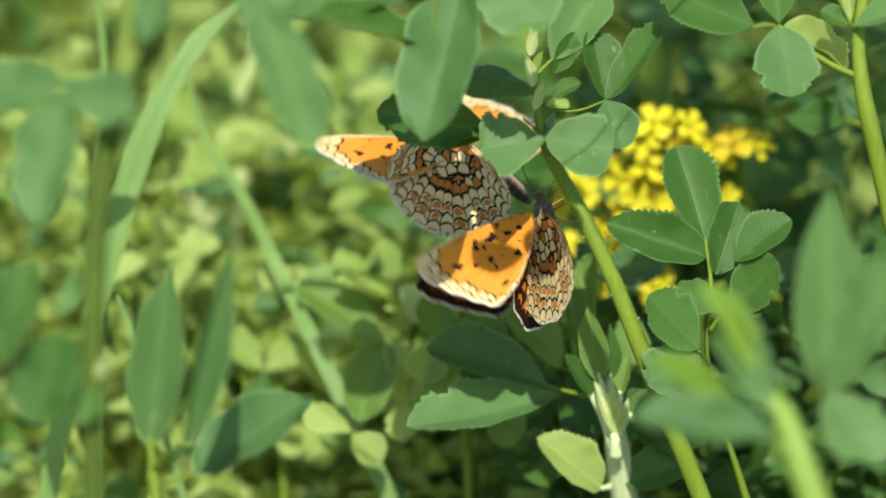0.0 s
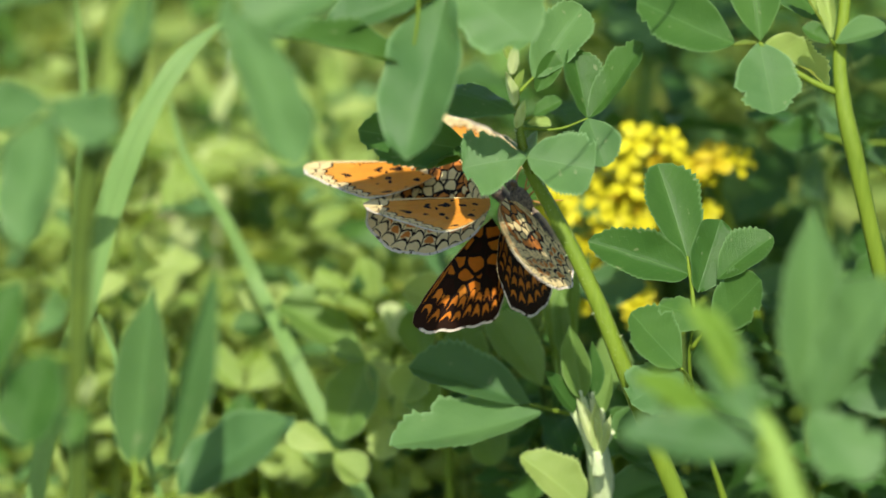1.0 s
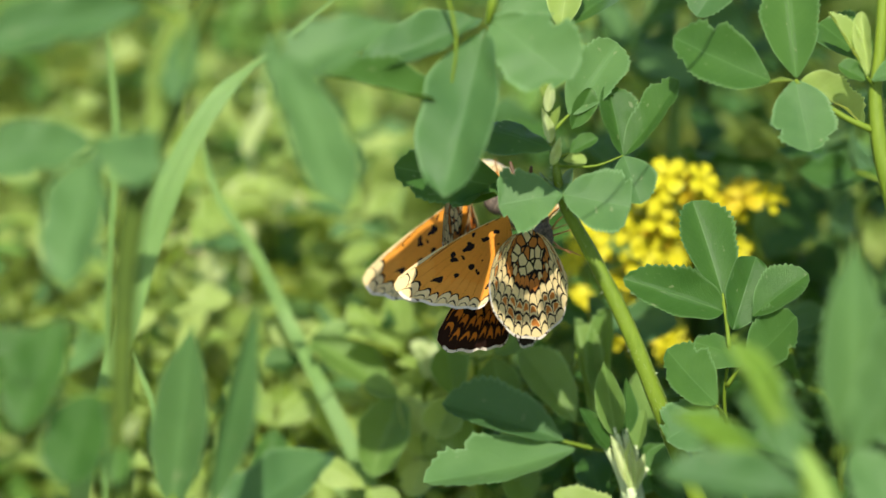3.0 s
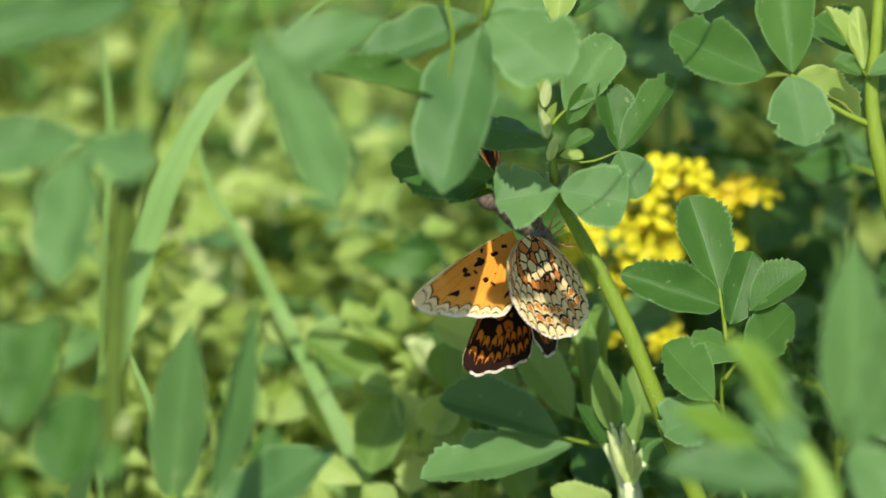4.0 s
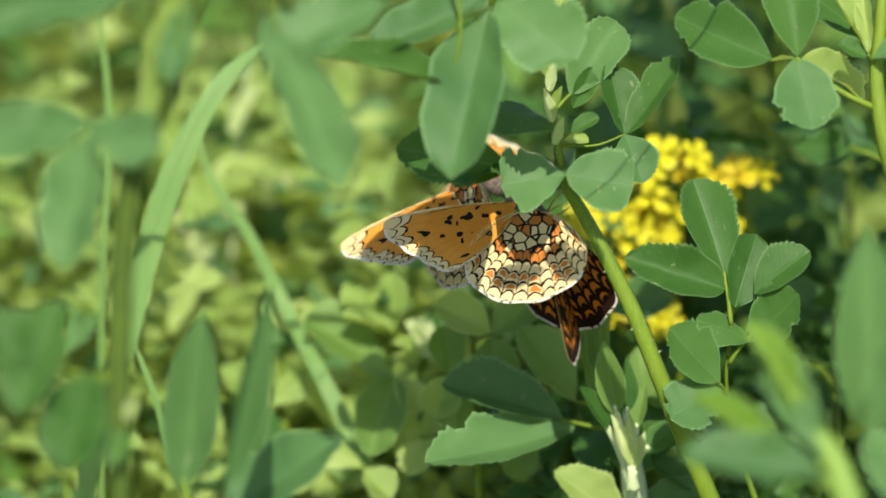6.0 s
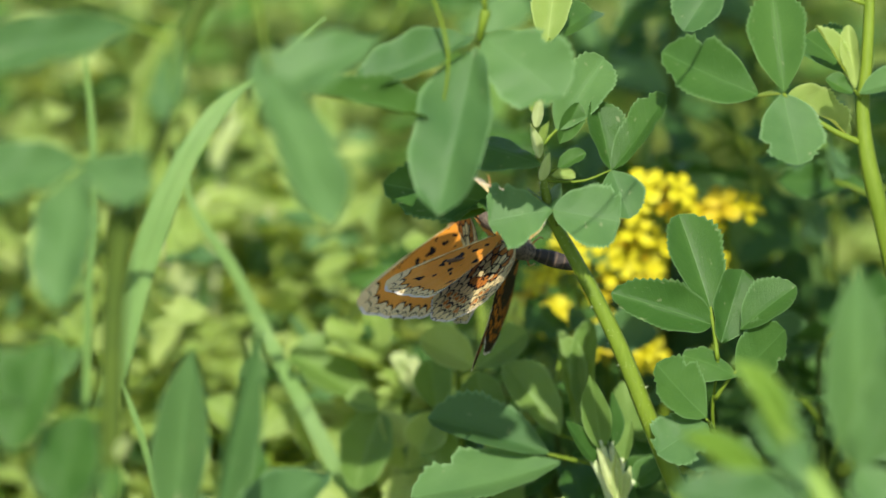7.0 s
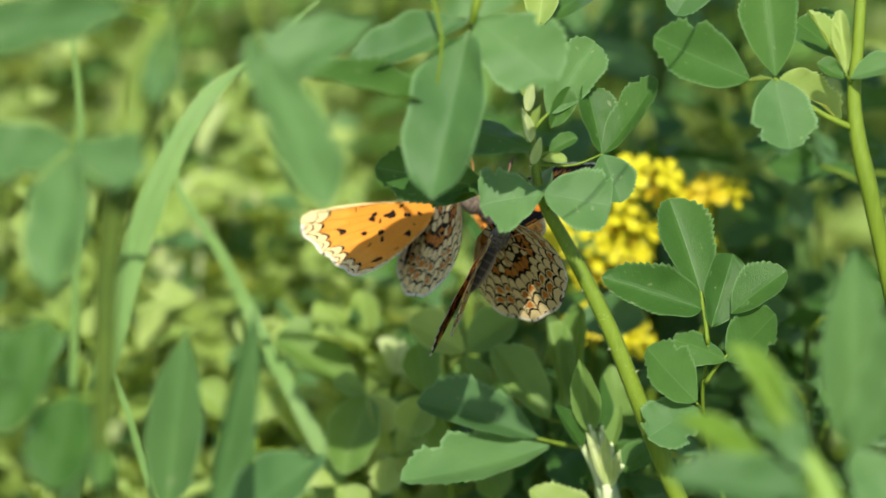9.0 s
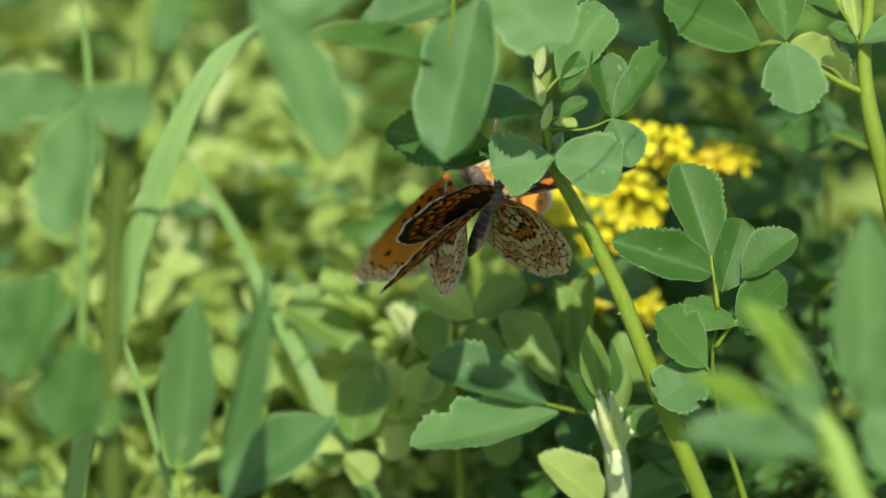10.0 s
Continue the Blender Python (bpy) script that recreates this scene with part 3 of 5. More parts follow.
def upper_plant():
    ob = plant([(1490, -900, -14), (1505, -640, -10), (1540, -300, -6), (1556, -60, -5), (1550, 80, -5), (1542, 170, -5), (1548, 240, -5), (1572, 350, -4), (1600, 480, 0)], [8, 14, 18, 20, 24, 27, 33, 30, 32, 36, 40], "tall alfalfa with a thick stem and broad leaflets")
    leaf(ob, [(1540, 228, -5), (1490, 205, -6), (1445, 175, -6), (1400, 138, -6)], [((1356, 140, -6), (1184, 70, -8), 112, LEAF, 3, -20), ((1402, 134, -6), (1384, -40, -2), 106, LEAF, 0, -4),
        ((1400, 138, -6), (1424, 266, -10), 116, LEAF_BLUE, 3, 0), ((1410, 140, -4), (1535, 205, 6), 74, LEAF_YOUNG, 4, 0), ((1398, 140, -6), (1350, 141, -6), 6, LEAF_YOUNG, 4, 0)], 0.0006)
    leaf(ob, [(1543, 150, -5), (1532, 140, -7), (1527, 132, -8)], [((1527, 130, -8), (1464, 18, -8), 34, LEAF_YOUNG, 1, 20), ((1529, 128, -8), (1516, 20, -8), 34, LEAF_YOUNG, 1, -20), ((1524, 138, -8), (1478, 112, -9), 40, LEAF, 1, 0)])
    leaf(ob, [(1545, 120, -5), (1560, 130, -7), (1570, 125, -8)], [((1535, 138, -8), (1620, 108, -12), 52, LEAF_BLUE, 0, 0), ((1525, 105, 0), (1444, 30, 8), 96, LEAF, 0, 0)])
    leaf(ob, [(1548, -20, -5), (1420, -60, 0), (1290, -70, 0)], [((1290, -70, 0), (1226, 18, -4), 88, LEAF_BLUE, 0, 0)])
    # a side spray above the view, whose leaflets dapple the butterflies
    leaf(ob, [(1512, -560, -11), (1330, -370, -70), (1130, -210, -100), (1008, -120, -105)], [((1000, -116, -105), (896, -98, -106), 62, LEAF, 0, 0), ((1012, -116, -105), (1110, -112, -106), 78, LEAF, 4, 0), ((1004, -122, -105), (1040, -200, -108), 40, LEAF, 0, 0)], 0.00022)
    # its leafy crown, above the view, shades the hollow behind
    rnd = random.Random(21)
    for i in range(26):
        b = -270 - 26 * i
        a = 1555 + (b + 60) * 0.075
        way = rnd.choice((-1, -1, 1)) * rnd.uniform(60, 330)
        w = rnd.uniform(-26, 22)
        n = (a + way, b - rnd.uniform(20, 70), w)
        leaf(ob, [(a, b, -7), (a + way * 0.5, b - 20, w * 0.5 - 4), n], [
            (n, (n[0] + way * 0.3 + rnd.uniform(-30, 30), n[1] - rnd.uniform(90, 140), w - 5), 100, LEAF, 0, rnd.uniform(-20, 20)),
            (n, (n[0] + rnd.uniform(110, 150), n[1] + rnd.uniform(-40, 30), w - 8), 96, LEAF, 1, rnd.uniform(-20, 20)),
            (n, (n[0] - rnd.uniform(110, 150), n[1] + rnd.uniform(-40, 30), w - 8), 96, LEAF, 0, rnd.uniform(-20, 20))], 0.0005)
    return ob


def front_trio():
    """The threefold leaf that hangs before the butterflies, on a drooping shoot."""
    ob = plant([(868, -14, -34), (850, -110, -36), (620, -170, -40), (200, -170, -52), (-140, -60, -66), (-190, 300, -70), (-200, 900, -74)], [9, 12, 16, 20, 24, 28, 32, 36, 38, 40], "drooping alfalfa shoot with large blue-green leaflets")
    leaf(ob, [(868, -14, -34), (862, 10, -34), (856, 40, -32)], [((850, 50, -32), (782, 342, -44), 146, LEAF_BLUE, 7, 10), ((846, 30, -32), (640, 122, -38), 92, LEAF_BLUE, 7, 0), ((864, 30, -32), (998, 132, -40), 148, LEAF_BLUE, 10, 20)], 0.0009, STEM)
    leaf(ob, [(620, -170, -40), (760, -60, -40), (800, 60, -38), (790, 165, -36)], [((778, 182, -36), (560, 108, -48), 66, LEAF, 4, 0)])
    return ob


def front_left():
    ob = plant([(470, -240, -116), (400, -90, -116), (335, 50, -117), (285, 210, -118), (238, 320, -119), (212, 480, -120), (205, 650, -121), (205, 920, -122)], [18, 26, 32, 36, 40, 38, 36, 36, 38, 42, 46], "alfalfa with a stout olive stem and blue-green leaflets", STEM_DARK)
    leaf(ob, [(430, -160, -116), (620, -150, -112), (740, -60, -110), (705, 30, -110)], [((705, 30, -110), (468, 122, -118), 122, LEAF_BLUE, 11, 0)])
    leaf(ob, [(400, -90, -116), (450, -60, -116), (480, 40, -117), (490, 90, -118)], [((490, 95, -118), (594, 365, -132), 112, LEAF_BLUE, 7, 0)])
    leaf(ob, [(244, 300, -119), (200, 262, -119), (155, 250, -120)], [((155, 250, -120), (-40, 272, -128), 108, LEAF_BLUE, 10, -20), ((150, 250, -120), (268, 292, -128), 100, LEAF_BLUE, 11, 20), ((155, 265, -120), (108, 508, -134), 118, LEAF_BLUE, 7, 10)], 0.0006)
    leaf(ob, [(335, 50, -117), (300, 30, -119), (250, 10, -121)], [((250, 10, -121), (-50, 62, -130), 100, LEAF_BLUE, 10, -20), ((318, 12, -118), (256, 240, -124), 58, LEAF_YOUNG, 4, 0), ((332, 24, -118), (296, 165, -128), 62, LEAF_BLUE, 11, 0)], 0.0007)
    leaf(ob, [(205, 700, -121), (120, 690, -124), (90, 670, -126)], [((90, 670, -126), (-60, 600, -130), 110, LEAF, 4, 0), ((150, 690, -124), (104, 860, -134), 124, LEAF, 7, 0), ((100, 560, -124), (20, 760, -134), 110, LEAF, 7, 0)], 0.0006)
    leaf(ob, [(208, 760, -121), (225, 755, -124), (232, 750, -125)], [((215, 775, -124), (236, 735, -126), 22, LEAF_PALE, 9, 0), ((205, 790, -124), (190, 850, -128), 60, LEAF, 4, 0)])
    return ob


def front_right():
    ob = plant([(1330, 650, -128), (1362, 710, -130), (1400, 785, -132), (1438, 850, -134), (1470, 940, -136)], [8, 20, 34, 44, 50, 50, 50, 52], "alfalfa shoot with bright yellow-green folded stalks", STEM_LIME)
    leaf(ob, [(1425, 830, -133), (1405, 790, -132), (1390, 770, -132)], [((1400, 800, -132), (1286, 600, -126), 60, LEAF_LIME, 1, 12), ((1410, 800, -132), (1320, 640, -130), 40, LEAF_LIME, 9, -20)], 0.0014, STEM_LIME)
    leaf(ob, [(1450, 890, -135), (1370, 860, -133), (1310, 828, -131)], [((1380, 866, -133), (1192, 728, -126), 54, LEAF_LIME, 1, 8), ((1350, 850, -133), (1230, 775, -128), 30, LEAF_LIME, 9, 10)], 0.0016, STEM_LIME)
    leaf(ob, [(1475, 800, -116), (1490, 790, -112), (1498, 785, -110)], [((1500, 790, -108), (1508, 438, -112), 122, LEAF_BLUE, 9, 0), ((1505, 790, -110), (1640, 560, -118), 124, LEAF_BLUE, 7, 0), ((1505, 790, -110), (1600, 910, -118), 130, LEAF_BLUE, 10, 0)])
    leaf(ob, [(1440, 860, -134), (1420, 860, -138), (1410, 860, -138)], [((1420, 850, -136), (1330, 660, -130), 90, LEAF_BLUE, 11, 0), ((1425, 872, -136), (1172, 838, -138), 104, LEAF_BLUE, 7, 0)])
    return ob


def lower_plant():
    ob = plant([(1100, 790, 43), (1106, 830, 43), (1114, 890, 45), (1124, 960, 50)], [16, 34, 46, 50, 50, 50, 46], "low alfalfa with a pale whitish stem joint", STEM_PALE)
    leaf(ob, [(1100, 800, 52), (1040, 790, 50), (990, 778, 48)], [((990, 776, 48), (788, 702, 44), 112, LEAF_BLUE, 0, 6), ((1010, 792, 46), (748, 872, 36), 108, LEAF_BLUE, 3, 6)], 0.0005)
    leaf(ob, [(1100, 780, 52), (1060, 760, 52), (1012, 745, 52)], [((1012, 745, 52), (920, 615, 56), 84, LEAF_MID, 1, 0), ((1040, 735, 54), (1014, 560, 56), 50, LEAF_MID, 1, 22), ((1056, 715, 54), (1064, 545, 56), 52, LEAF_MID, 1, -18), ((1100, 785, 50), (1068, 678, 48), 46, LEAF, 1, 10)])
    leaf(ob, [(1120, 930, 52), (1100, 955, 48), (1086, 958, 46)], [((1086, 958, 46), (988, 868, 40), 92, LEAF_YOUNG, 4, 0), ((1130, 950, 46), (1250, 900, 46), 90, LEAF, 4, 0)], 0.0008, STEM_PALE)
    leaf(ob, [(1110, 800, 52), (1130, 830, 50), (1140, 845, 50)], [((1140, 845, 50), (1190, 790, 48), 60, LEAF, 1, 0), ((1140, 850, 50), (1230, 900, 48), 50, LEAF, 1, 0)])
    leaf(ob, [(1108, 790, 54), (1122, 760, 60), (1136, 742, 64)], [((1136, 742, 64), (1130, 655, 62), 66, LEAF_MID, 4, 12), ((1140, 744, 64), (1206, 738, 60), 60, LEAF_MID, 0, 0), ((1138, 748, 64), (1172, 812, 58), 62, LEAF, 3, 0)])
    leaf(ob, [(1118, 880, 54), (1165, 858, 60), (1196, 850, 62)], [((1196, 850, 62), (1262, 806, 58), 66, LEAF_YOUNG, 0, 0), ((1198, 854, 62), (1270, 880, 58), 64, LEAF_MID, 3, 0), ((1194, 846, 62), (1190, 776, 60), 58, LEAF_MID, 4, 0)])
    # whitish stalks that fan out of the joint, sheathed in narrow bracts
    for bend, end, foot, tip, width, mat, roll in (
            ((1086, 825, 40), (1058, 775, 38), (1070, 792, 38), (1018, 720, 34), 46, LEAF, 10), ((1094, 805, 39), (1080, 752, 37), (1083, 768, 37), (1062, 640, 34), 52, LEAF_MID, -15),
            ((1104, 800, 40), (1099, 755, 38), (1100, 770, 38), (1100, 668, 36), 34, LEAF, 30), ((1114, 815, 40), (1120, 785, 38), (1118, 795, 38), (1136, 720, 37), 36, LEAF_MID, -25), ((1122, 845, 40), (1140, 825, 39), (1136, 832, 39), (1192, 790, 38), 52, LEAF, 0)):
        leaf(ob, [(1112, 900, 42), bend, end], [(foot, tip, width, mat, 9, roll)], 0.0010, STEM_PALE)
    for foot, tip, width, roll in (((1108, 860, 38), (1074, 770, 36), 30, 10), ((1110, 862, 38), (1108, 775, 36), 22, -10), ((1114, 868, 38), (1134, 800, 37), 22, 0)):
        leaf(ob, [(1112, 900, 40), (1111, 885, 39), foot], [(foot, tip, width, LEAF_PALE, 9, roll)], 0.0012, STEM_PALE)
    return ob


def low_left_plant():
    ob = plant([(690, 690, 112), (720, 760, 114), (740, 860, 118), (745, 980, 122)], [8, 12, 16, 18, 20, 22], "alfalfa with pale green rounded leaflets")
    leaf(ob, [(705, 720, 112), (695, 700, 110), (687, 690, 108)], [((686, 690, 106), (548, 596, 104), 110, LEAF_MID, 8, 10), ((688, 694, 116), (660, 832, 120), 90, LEAF_MID, 4, 0), ((690, 694, 112), (740, 690, 108), 40, LEAF_YOUNG, 1, 0)])
    leaf(ob, [(715, 740, 114), (720, 680, 110), (705, 622, 104)], [((700, 620, 102), (608, 592, 98), 44, LEAF_YOUNG, 1, 25), ((700, 612, 104), (622, 538, 100), 50, LEAF_YOUNG, 2, 0), ((705, 610, 106), (690, 520, 104), 54, LEAF_YOUNG, 0, 0)])
    leaf(ob, [(720, 690, 112), (745, 660, 104), (768, 648, 100)], [((768, 645, 98), (722, 606, 96), 40, LEAF_PALE, 1, 0), ((766, 656, 98), (694, 640, 96), 26, LEAF_YOUNG, 9, 0), ((770, 648, 100), (790, 590, 100), 40, LEAF, 0, 0)])
    leaf(ob, [(725, 780, 114), (730, 745, 110), (735, 735, 108)], [((735, 742, 108), (716, 850, 106), 56, LEAF_YOUNG, 0, 0), ((742, 760, 104), (780, 830, 104), 60, LEAF, 1, 0)])
    for foot, tip, width, mat, kind, roll in (((748, 668, 92), (706, 628, 90), 34, LEAF_YOUNG, 9, 0), ((752, 666, 90), (730, 610, 88), 32, LEAF_PALE, 9, 12), ((758, 666, 90), (764, 604, 88), 34, LEAF_PALE, 9, -8),
                                              ((762, 668, 90), (796, 622, 88), 32, LEAF_YOUNG, 9, 0), ((756, 672, 91), (788, 658, 88), 24, LEAF_PALE, 9, 0), ((742, 676, 92), (690, 668, 90), 26, LEAF_YOUNG, 9, 0)):
        leaf(ob, [(728, 770, 112), (740, 710, 98), foot], [(foot, tip, width, mat, kind, roll)], 0.0004)
    leaf(ob, [(732, 830, 114), (738, 815, 90), (742, 808, 82)], [((742, 806, 82), (700, 742, 80), 54, LEAF_YOUNG, 2, 0), ((744, 806, 82), (802, 752, 80), 56, LEAF_YOUNG, 0, 0), ((742, 810, 82), (722, 876, 80), 58, LEAF_YOUNG, 3, 0), ((746, 812, 82), (792, 852, 80), 48, LEAF_YOUNG, 1, 0)])
    leaf(ob, [(718, 752, 114), (708, 720, 94), (700, 702, 84)], [((698, 702, 82), (650, 832, 78), 96, LEAF_MID, 4, 0), ((700, 700, 82), (742, 762, 80), 58, LEAF_YOUNG, 0, 0), ((697, 698, 82), (640, 676, 80), 50, LEAF_MID, 0, 0)])
    leaf(ob, [(740, 870, 118), (690, 850, 92), (640, 862, 84)], [((640, 860, 82), (566, 812, 80), 60, LEAF_YOUNG, 2, 0), ((642, 864, 82), (690, 910, 80), 64, LEAF_YOUNG, 0, 0)])
    return ob


def shaded_plant():
    """The leaves in the shade beneath the butterflies, in paler greens that stand in for fill light."""
    ob = plant([(830, 560, 66), (836, 660, 70), (840, 780, 74), (846, 930, 80)], [8, 12, 16, 18, 20, 22], "alfalfa with broad leaflets in the shade under the butterflies")
    leaf(ob, [(834, 640, 68), (850, 632, 64), (866, 625, 62)], [((866, 625, 62), (772, 568, 60), 84, LEAF_YOUNG, 0, 0), ((868, 625, 62), (950, 560, 60), 80, LEAF_MID, 0, 0), ((866, 630, 62), (880, 720, 58), 84, LEAF_MID, 3, 0)])
    leaf(ob, [(838, 720, 72), (810, 705, 66), (796, 700, 64)], [((796, 700, 64), (764, 770, 62), 76, LEAF_YOUNG, 1, 0), ((796, 698, 64), (784, 612, 64), 70, LEAF_MID, 0, 0), ((800, 704, 64), (800, 800, 60), 70, LEAF_MID, 2, 0)])
    leaf(ob, [(842, 800, 74), (870, 800, 68), (884, 798, 66)], [((884, 798, 66), (950, 730, 64), 80, LEAF_YOUNG, 0, 0), ((882, 802, 66), (800, 840, 64), 70, LEAF_MID, 0, 0), ((884, 804, 66), (930, 880, 64), 76, LEAF_MID, 1, 0)])
    return ob


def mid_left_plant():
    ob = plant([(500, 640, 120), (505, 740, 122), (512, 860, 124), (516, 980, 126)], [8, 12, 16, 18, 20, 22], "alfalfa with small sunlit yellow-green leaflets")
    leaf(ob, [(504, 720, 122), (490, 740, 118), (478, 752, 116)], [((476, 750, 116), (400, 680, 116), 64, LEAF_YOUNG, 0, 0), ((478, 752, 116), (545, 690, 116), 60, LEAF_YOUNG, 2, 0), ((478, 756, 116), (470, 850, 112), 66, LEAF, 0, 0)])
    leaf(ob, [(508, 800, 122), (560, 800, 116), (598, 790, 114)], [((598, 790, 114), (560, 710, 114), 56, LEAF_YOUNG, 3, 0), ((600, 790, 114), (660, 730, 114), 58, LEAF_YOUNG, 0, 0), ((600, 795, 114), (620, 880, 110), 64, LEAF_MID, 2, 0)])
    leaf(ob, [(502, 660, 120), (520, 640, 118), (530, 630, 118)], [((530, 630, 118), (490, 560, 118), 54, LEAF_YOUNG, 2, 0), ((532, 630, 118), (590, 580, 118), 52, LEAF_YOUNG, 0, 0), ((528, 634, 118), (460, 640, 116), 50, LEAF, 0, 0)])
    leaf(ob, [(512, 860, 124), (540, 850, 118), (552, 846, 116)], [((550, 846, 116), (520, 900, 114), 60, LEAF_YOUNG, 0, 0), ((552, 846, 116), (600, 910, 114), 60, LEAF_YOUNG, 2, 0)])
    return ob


def wilted_plant():
    """A plant with pale wilted leaves among the far ones."""
    ob = plant([(455, 150, 188), (440, 260, 190), (430, 420, 194), (420, 600, 198)], [6, 8, 12, 16, 18, 20, 20], "wilting plant with curled whitish leaves", STEM_PALE, "wilted_plant", group="low meadow plants")
    leaf(ob, [(440, 260, 190), (430, 270, 186), (425, 275, 184)], [((425, 275, 184), (462, 190, 180), 32, LEAF_PALE, 4, 0), ((470, 340, 184), (400, 330, 176), 46, LEAF_PALE, 4, 0)])
    leaf(ob, [(435, 330, 190), (470, 380, 184), (480, 400, 182)], [((480, 400, 182), (520, 340, 178), 50, LEAF_PALE, 6, 0), ((440, 420, 186), (380, 350, 180), 40, LEAF_PALE, 6, 0)])
    leaf(ob, [(430, 380, 190), (380, 420, 186), (360, 440, 184)], [((360, 440, 184), (375, 530, 180), 44, LEAF_PALE, 4, 0), ((360, 440, 184), (300, 420, 180), 40, LEAF_DRY, 4, 0)])
    return ob


left_plant = front_left()
wilted_plant()
stem_plant(), toothed_plant(), upper_plant(), front_trio(), front_right(), lower_plant(), low_left_plant(), shaded_plant(), mid_left_plant()


def grass_blade(points, widths, label):
    """A long folded grass leaf with a raised keel, from its tip down to the ground."""
    pts = rooted(points, 0)
    foot = pts[-1].copy()
    foot.z = 0.0
    line = glide([p - foot for p in pts], 6)
    verts, faces = [], []
    n = len(line)
    for i, p in enumerate(line):
        t = (line[min(i + 1, n - 1)] - line[max(i - 1, 0)]).normalized()
        s = t.cross(-FWD).normalized()
        h = swell(widths, i / (n - 1) * (len(widths) - 1)) / GRID * 0.5
        back = t.cross(s).normalized()
        for k, d in ((-1, 0.10), (-0.5, 0.04), (0, 0.0), (0.5, 0.04), (1, 0.10)):
            verts.append(p + s * (h * k) + back * (h * d))
    for i in range(n - 1):
        for k in range(4):
            a = i * 5 + k
            faces.append((a, a + 1, a + 6, a + 5))
    uvs = [((k % 5 - 2) * 0.22, (k // 5) * 0.12) for k in range(len(verts))]
    ob = thing("grass_blade", foot, label, "grass", "grass blades")
    sub("blade", mesh_of("blade", verts, faces, [GRASS], uvs=uvs), ob, Matrix())
    keel = [verts[i * 5 + 2] for i in range(n)]
    sub("midrib", tube("midrib", keel[::3], [max(0.00006, w * 0.022 / GRID) for w in widths], GRASS, 5, 2), ob, Matrix())
    return ob


grass_blade([(345, 230, 108), (375, 340, 108), (440, 440, 109), (500, 560, 110), (570, 700, 100), (640, 840, 96), (720, 1000, 96)], [5, 14, 22, 26, 30, 32, 33, 34, 34, 30], "long pale green arching grass blade")
grass_blade([(585, -5, -34), (470, 90, -40), (385, 165, -44), (300, 310, -46), (250, 450, -46), (200, 640, -46), (150, 800, -46), (120, 960, -44)], [5, 8, 34, 46, 42, 38, 34, 30, 38, 30], "broad pale grass blade with a bent tip")
grass_blade([(1188, 40, 160), (1190, 140, 162), (1184, 260, 164), (1178, 420, 168)], [4, 22, 26, 26, 26, 26, 20], "pale upright grass blade in the hollow")
grass_blade([(1225, 200, 150), (1290, 290, 150), (1350, 400, 152), (1400, 560, 156)], [6, 52, 56, 48, 40, 34, 24], "broad leaning grass blade behind the yellow flowers")
grass_blade([(1452, 280, 150), (1468, 340, 150), (1490, 430, 152), (1500, 560, 156)], [20, 34, 34, 30, 28, 26, 20], "pale broken grass stalk in the hollow")
grass_blade([(180, 50, 90), (188, 120, 92), (196, 210, 94), (190, 400, 98)], [4, 12, 14, 16, 16, 16, 14], "thin upright grass blade")
grass_blade([(225, 620, 60), (262, 710, 60), (290, 800, 62), (320, 900, 64)], [5, 12, 14, 14, 14, 14, 12], "thin leaning grass blade")


def lance_plant():
    """A low plant of long narrow leaves in front of the grass."""
    ob = plant([(300, 870, -70), (306, 930, -70), (312, 990, -70)], [8, 14, 20, 24, 24, 26], "low plant with long lance-shaped blue-green leaves", name="lance_leaf_plant", group="low meadow plants")
    leaf(ob, [(304, 905, -70), (302, 895, -70), (300, 886, -70)], [((300, 890, -70), (336, 580, -76), 100, LEAF_BLUE, 9, 0)])
    leaf(ob, [(306, 930, -70), (350, 905, -85), (368, 890, -98)], [((368, 892, -98), (446, 540, -102), 62, LEAF_BLUE, 9, 25)])
    leaf(ob, [(310, 960, -70), (480, 900, -60), (580, 800, -52)], [((582, 798, -52), (384, 940, -66), 116, LEAF_BLUE, 7, 0)])
    return ob


lance_plant()



# ---- yellow flowers ----
def flower_mesh(seed):
    """A small open flower: four or five cupped petals round a tuft."""
    rnd = random.Random(seed)
    verts, faces = [], []
    count = 4 + seed % 2
    for p in range(count):
        a = 2 * math.pi * p / count + rnd.uniform(-0.15, 0.15)
        c, sn = math.cos(a), math.sin(a)
        base = len(verts)
        for i, (r, h, z) in enumerate(((0.06, 0.05, 0.0), (0.35, 0.20, 0.14), (0.75, 0.34, 0.26), (1.0, 0.22, 0.22 + rnd.uniform(-0.1, 0.1)))):
            for k in (-1, 0, 1):
                x, y = r - 0.04 * abs(k), h * k
                verts.append((c * x - sn * y, sn * x + c * y, z + 0.06 * abs(k)))
        for i in range(3):
            for k in range(2):
                q = base + i * 3 + k
                faces.append((q, q + 1, q + 4, q + 3))
    for k in range(5):
        a = 2 * math.pi * k / 5
        base = len(verts)
        x, y = 0.14 * math.cos(a), 0.14 * math.sin(a)
        verts += [(x * 0.3, y * 0.3, 0), (x + 0.05, y, 0.34), (x - 0.04, y + 0.05, 0.34), (x, y - 0.06, 0.40)]
        faces += [(base, base + 1, base + 2), (base, base + 2, base + 3), (base, base + 3, base + 1), (base + 1, base + 3, base + 2)]
    return mesh_of("flower", verts, faces, [PETAL])


FLOWERS = [flower_mesh(s) for s in range(4)]


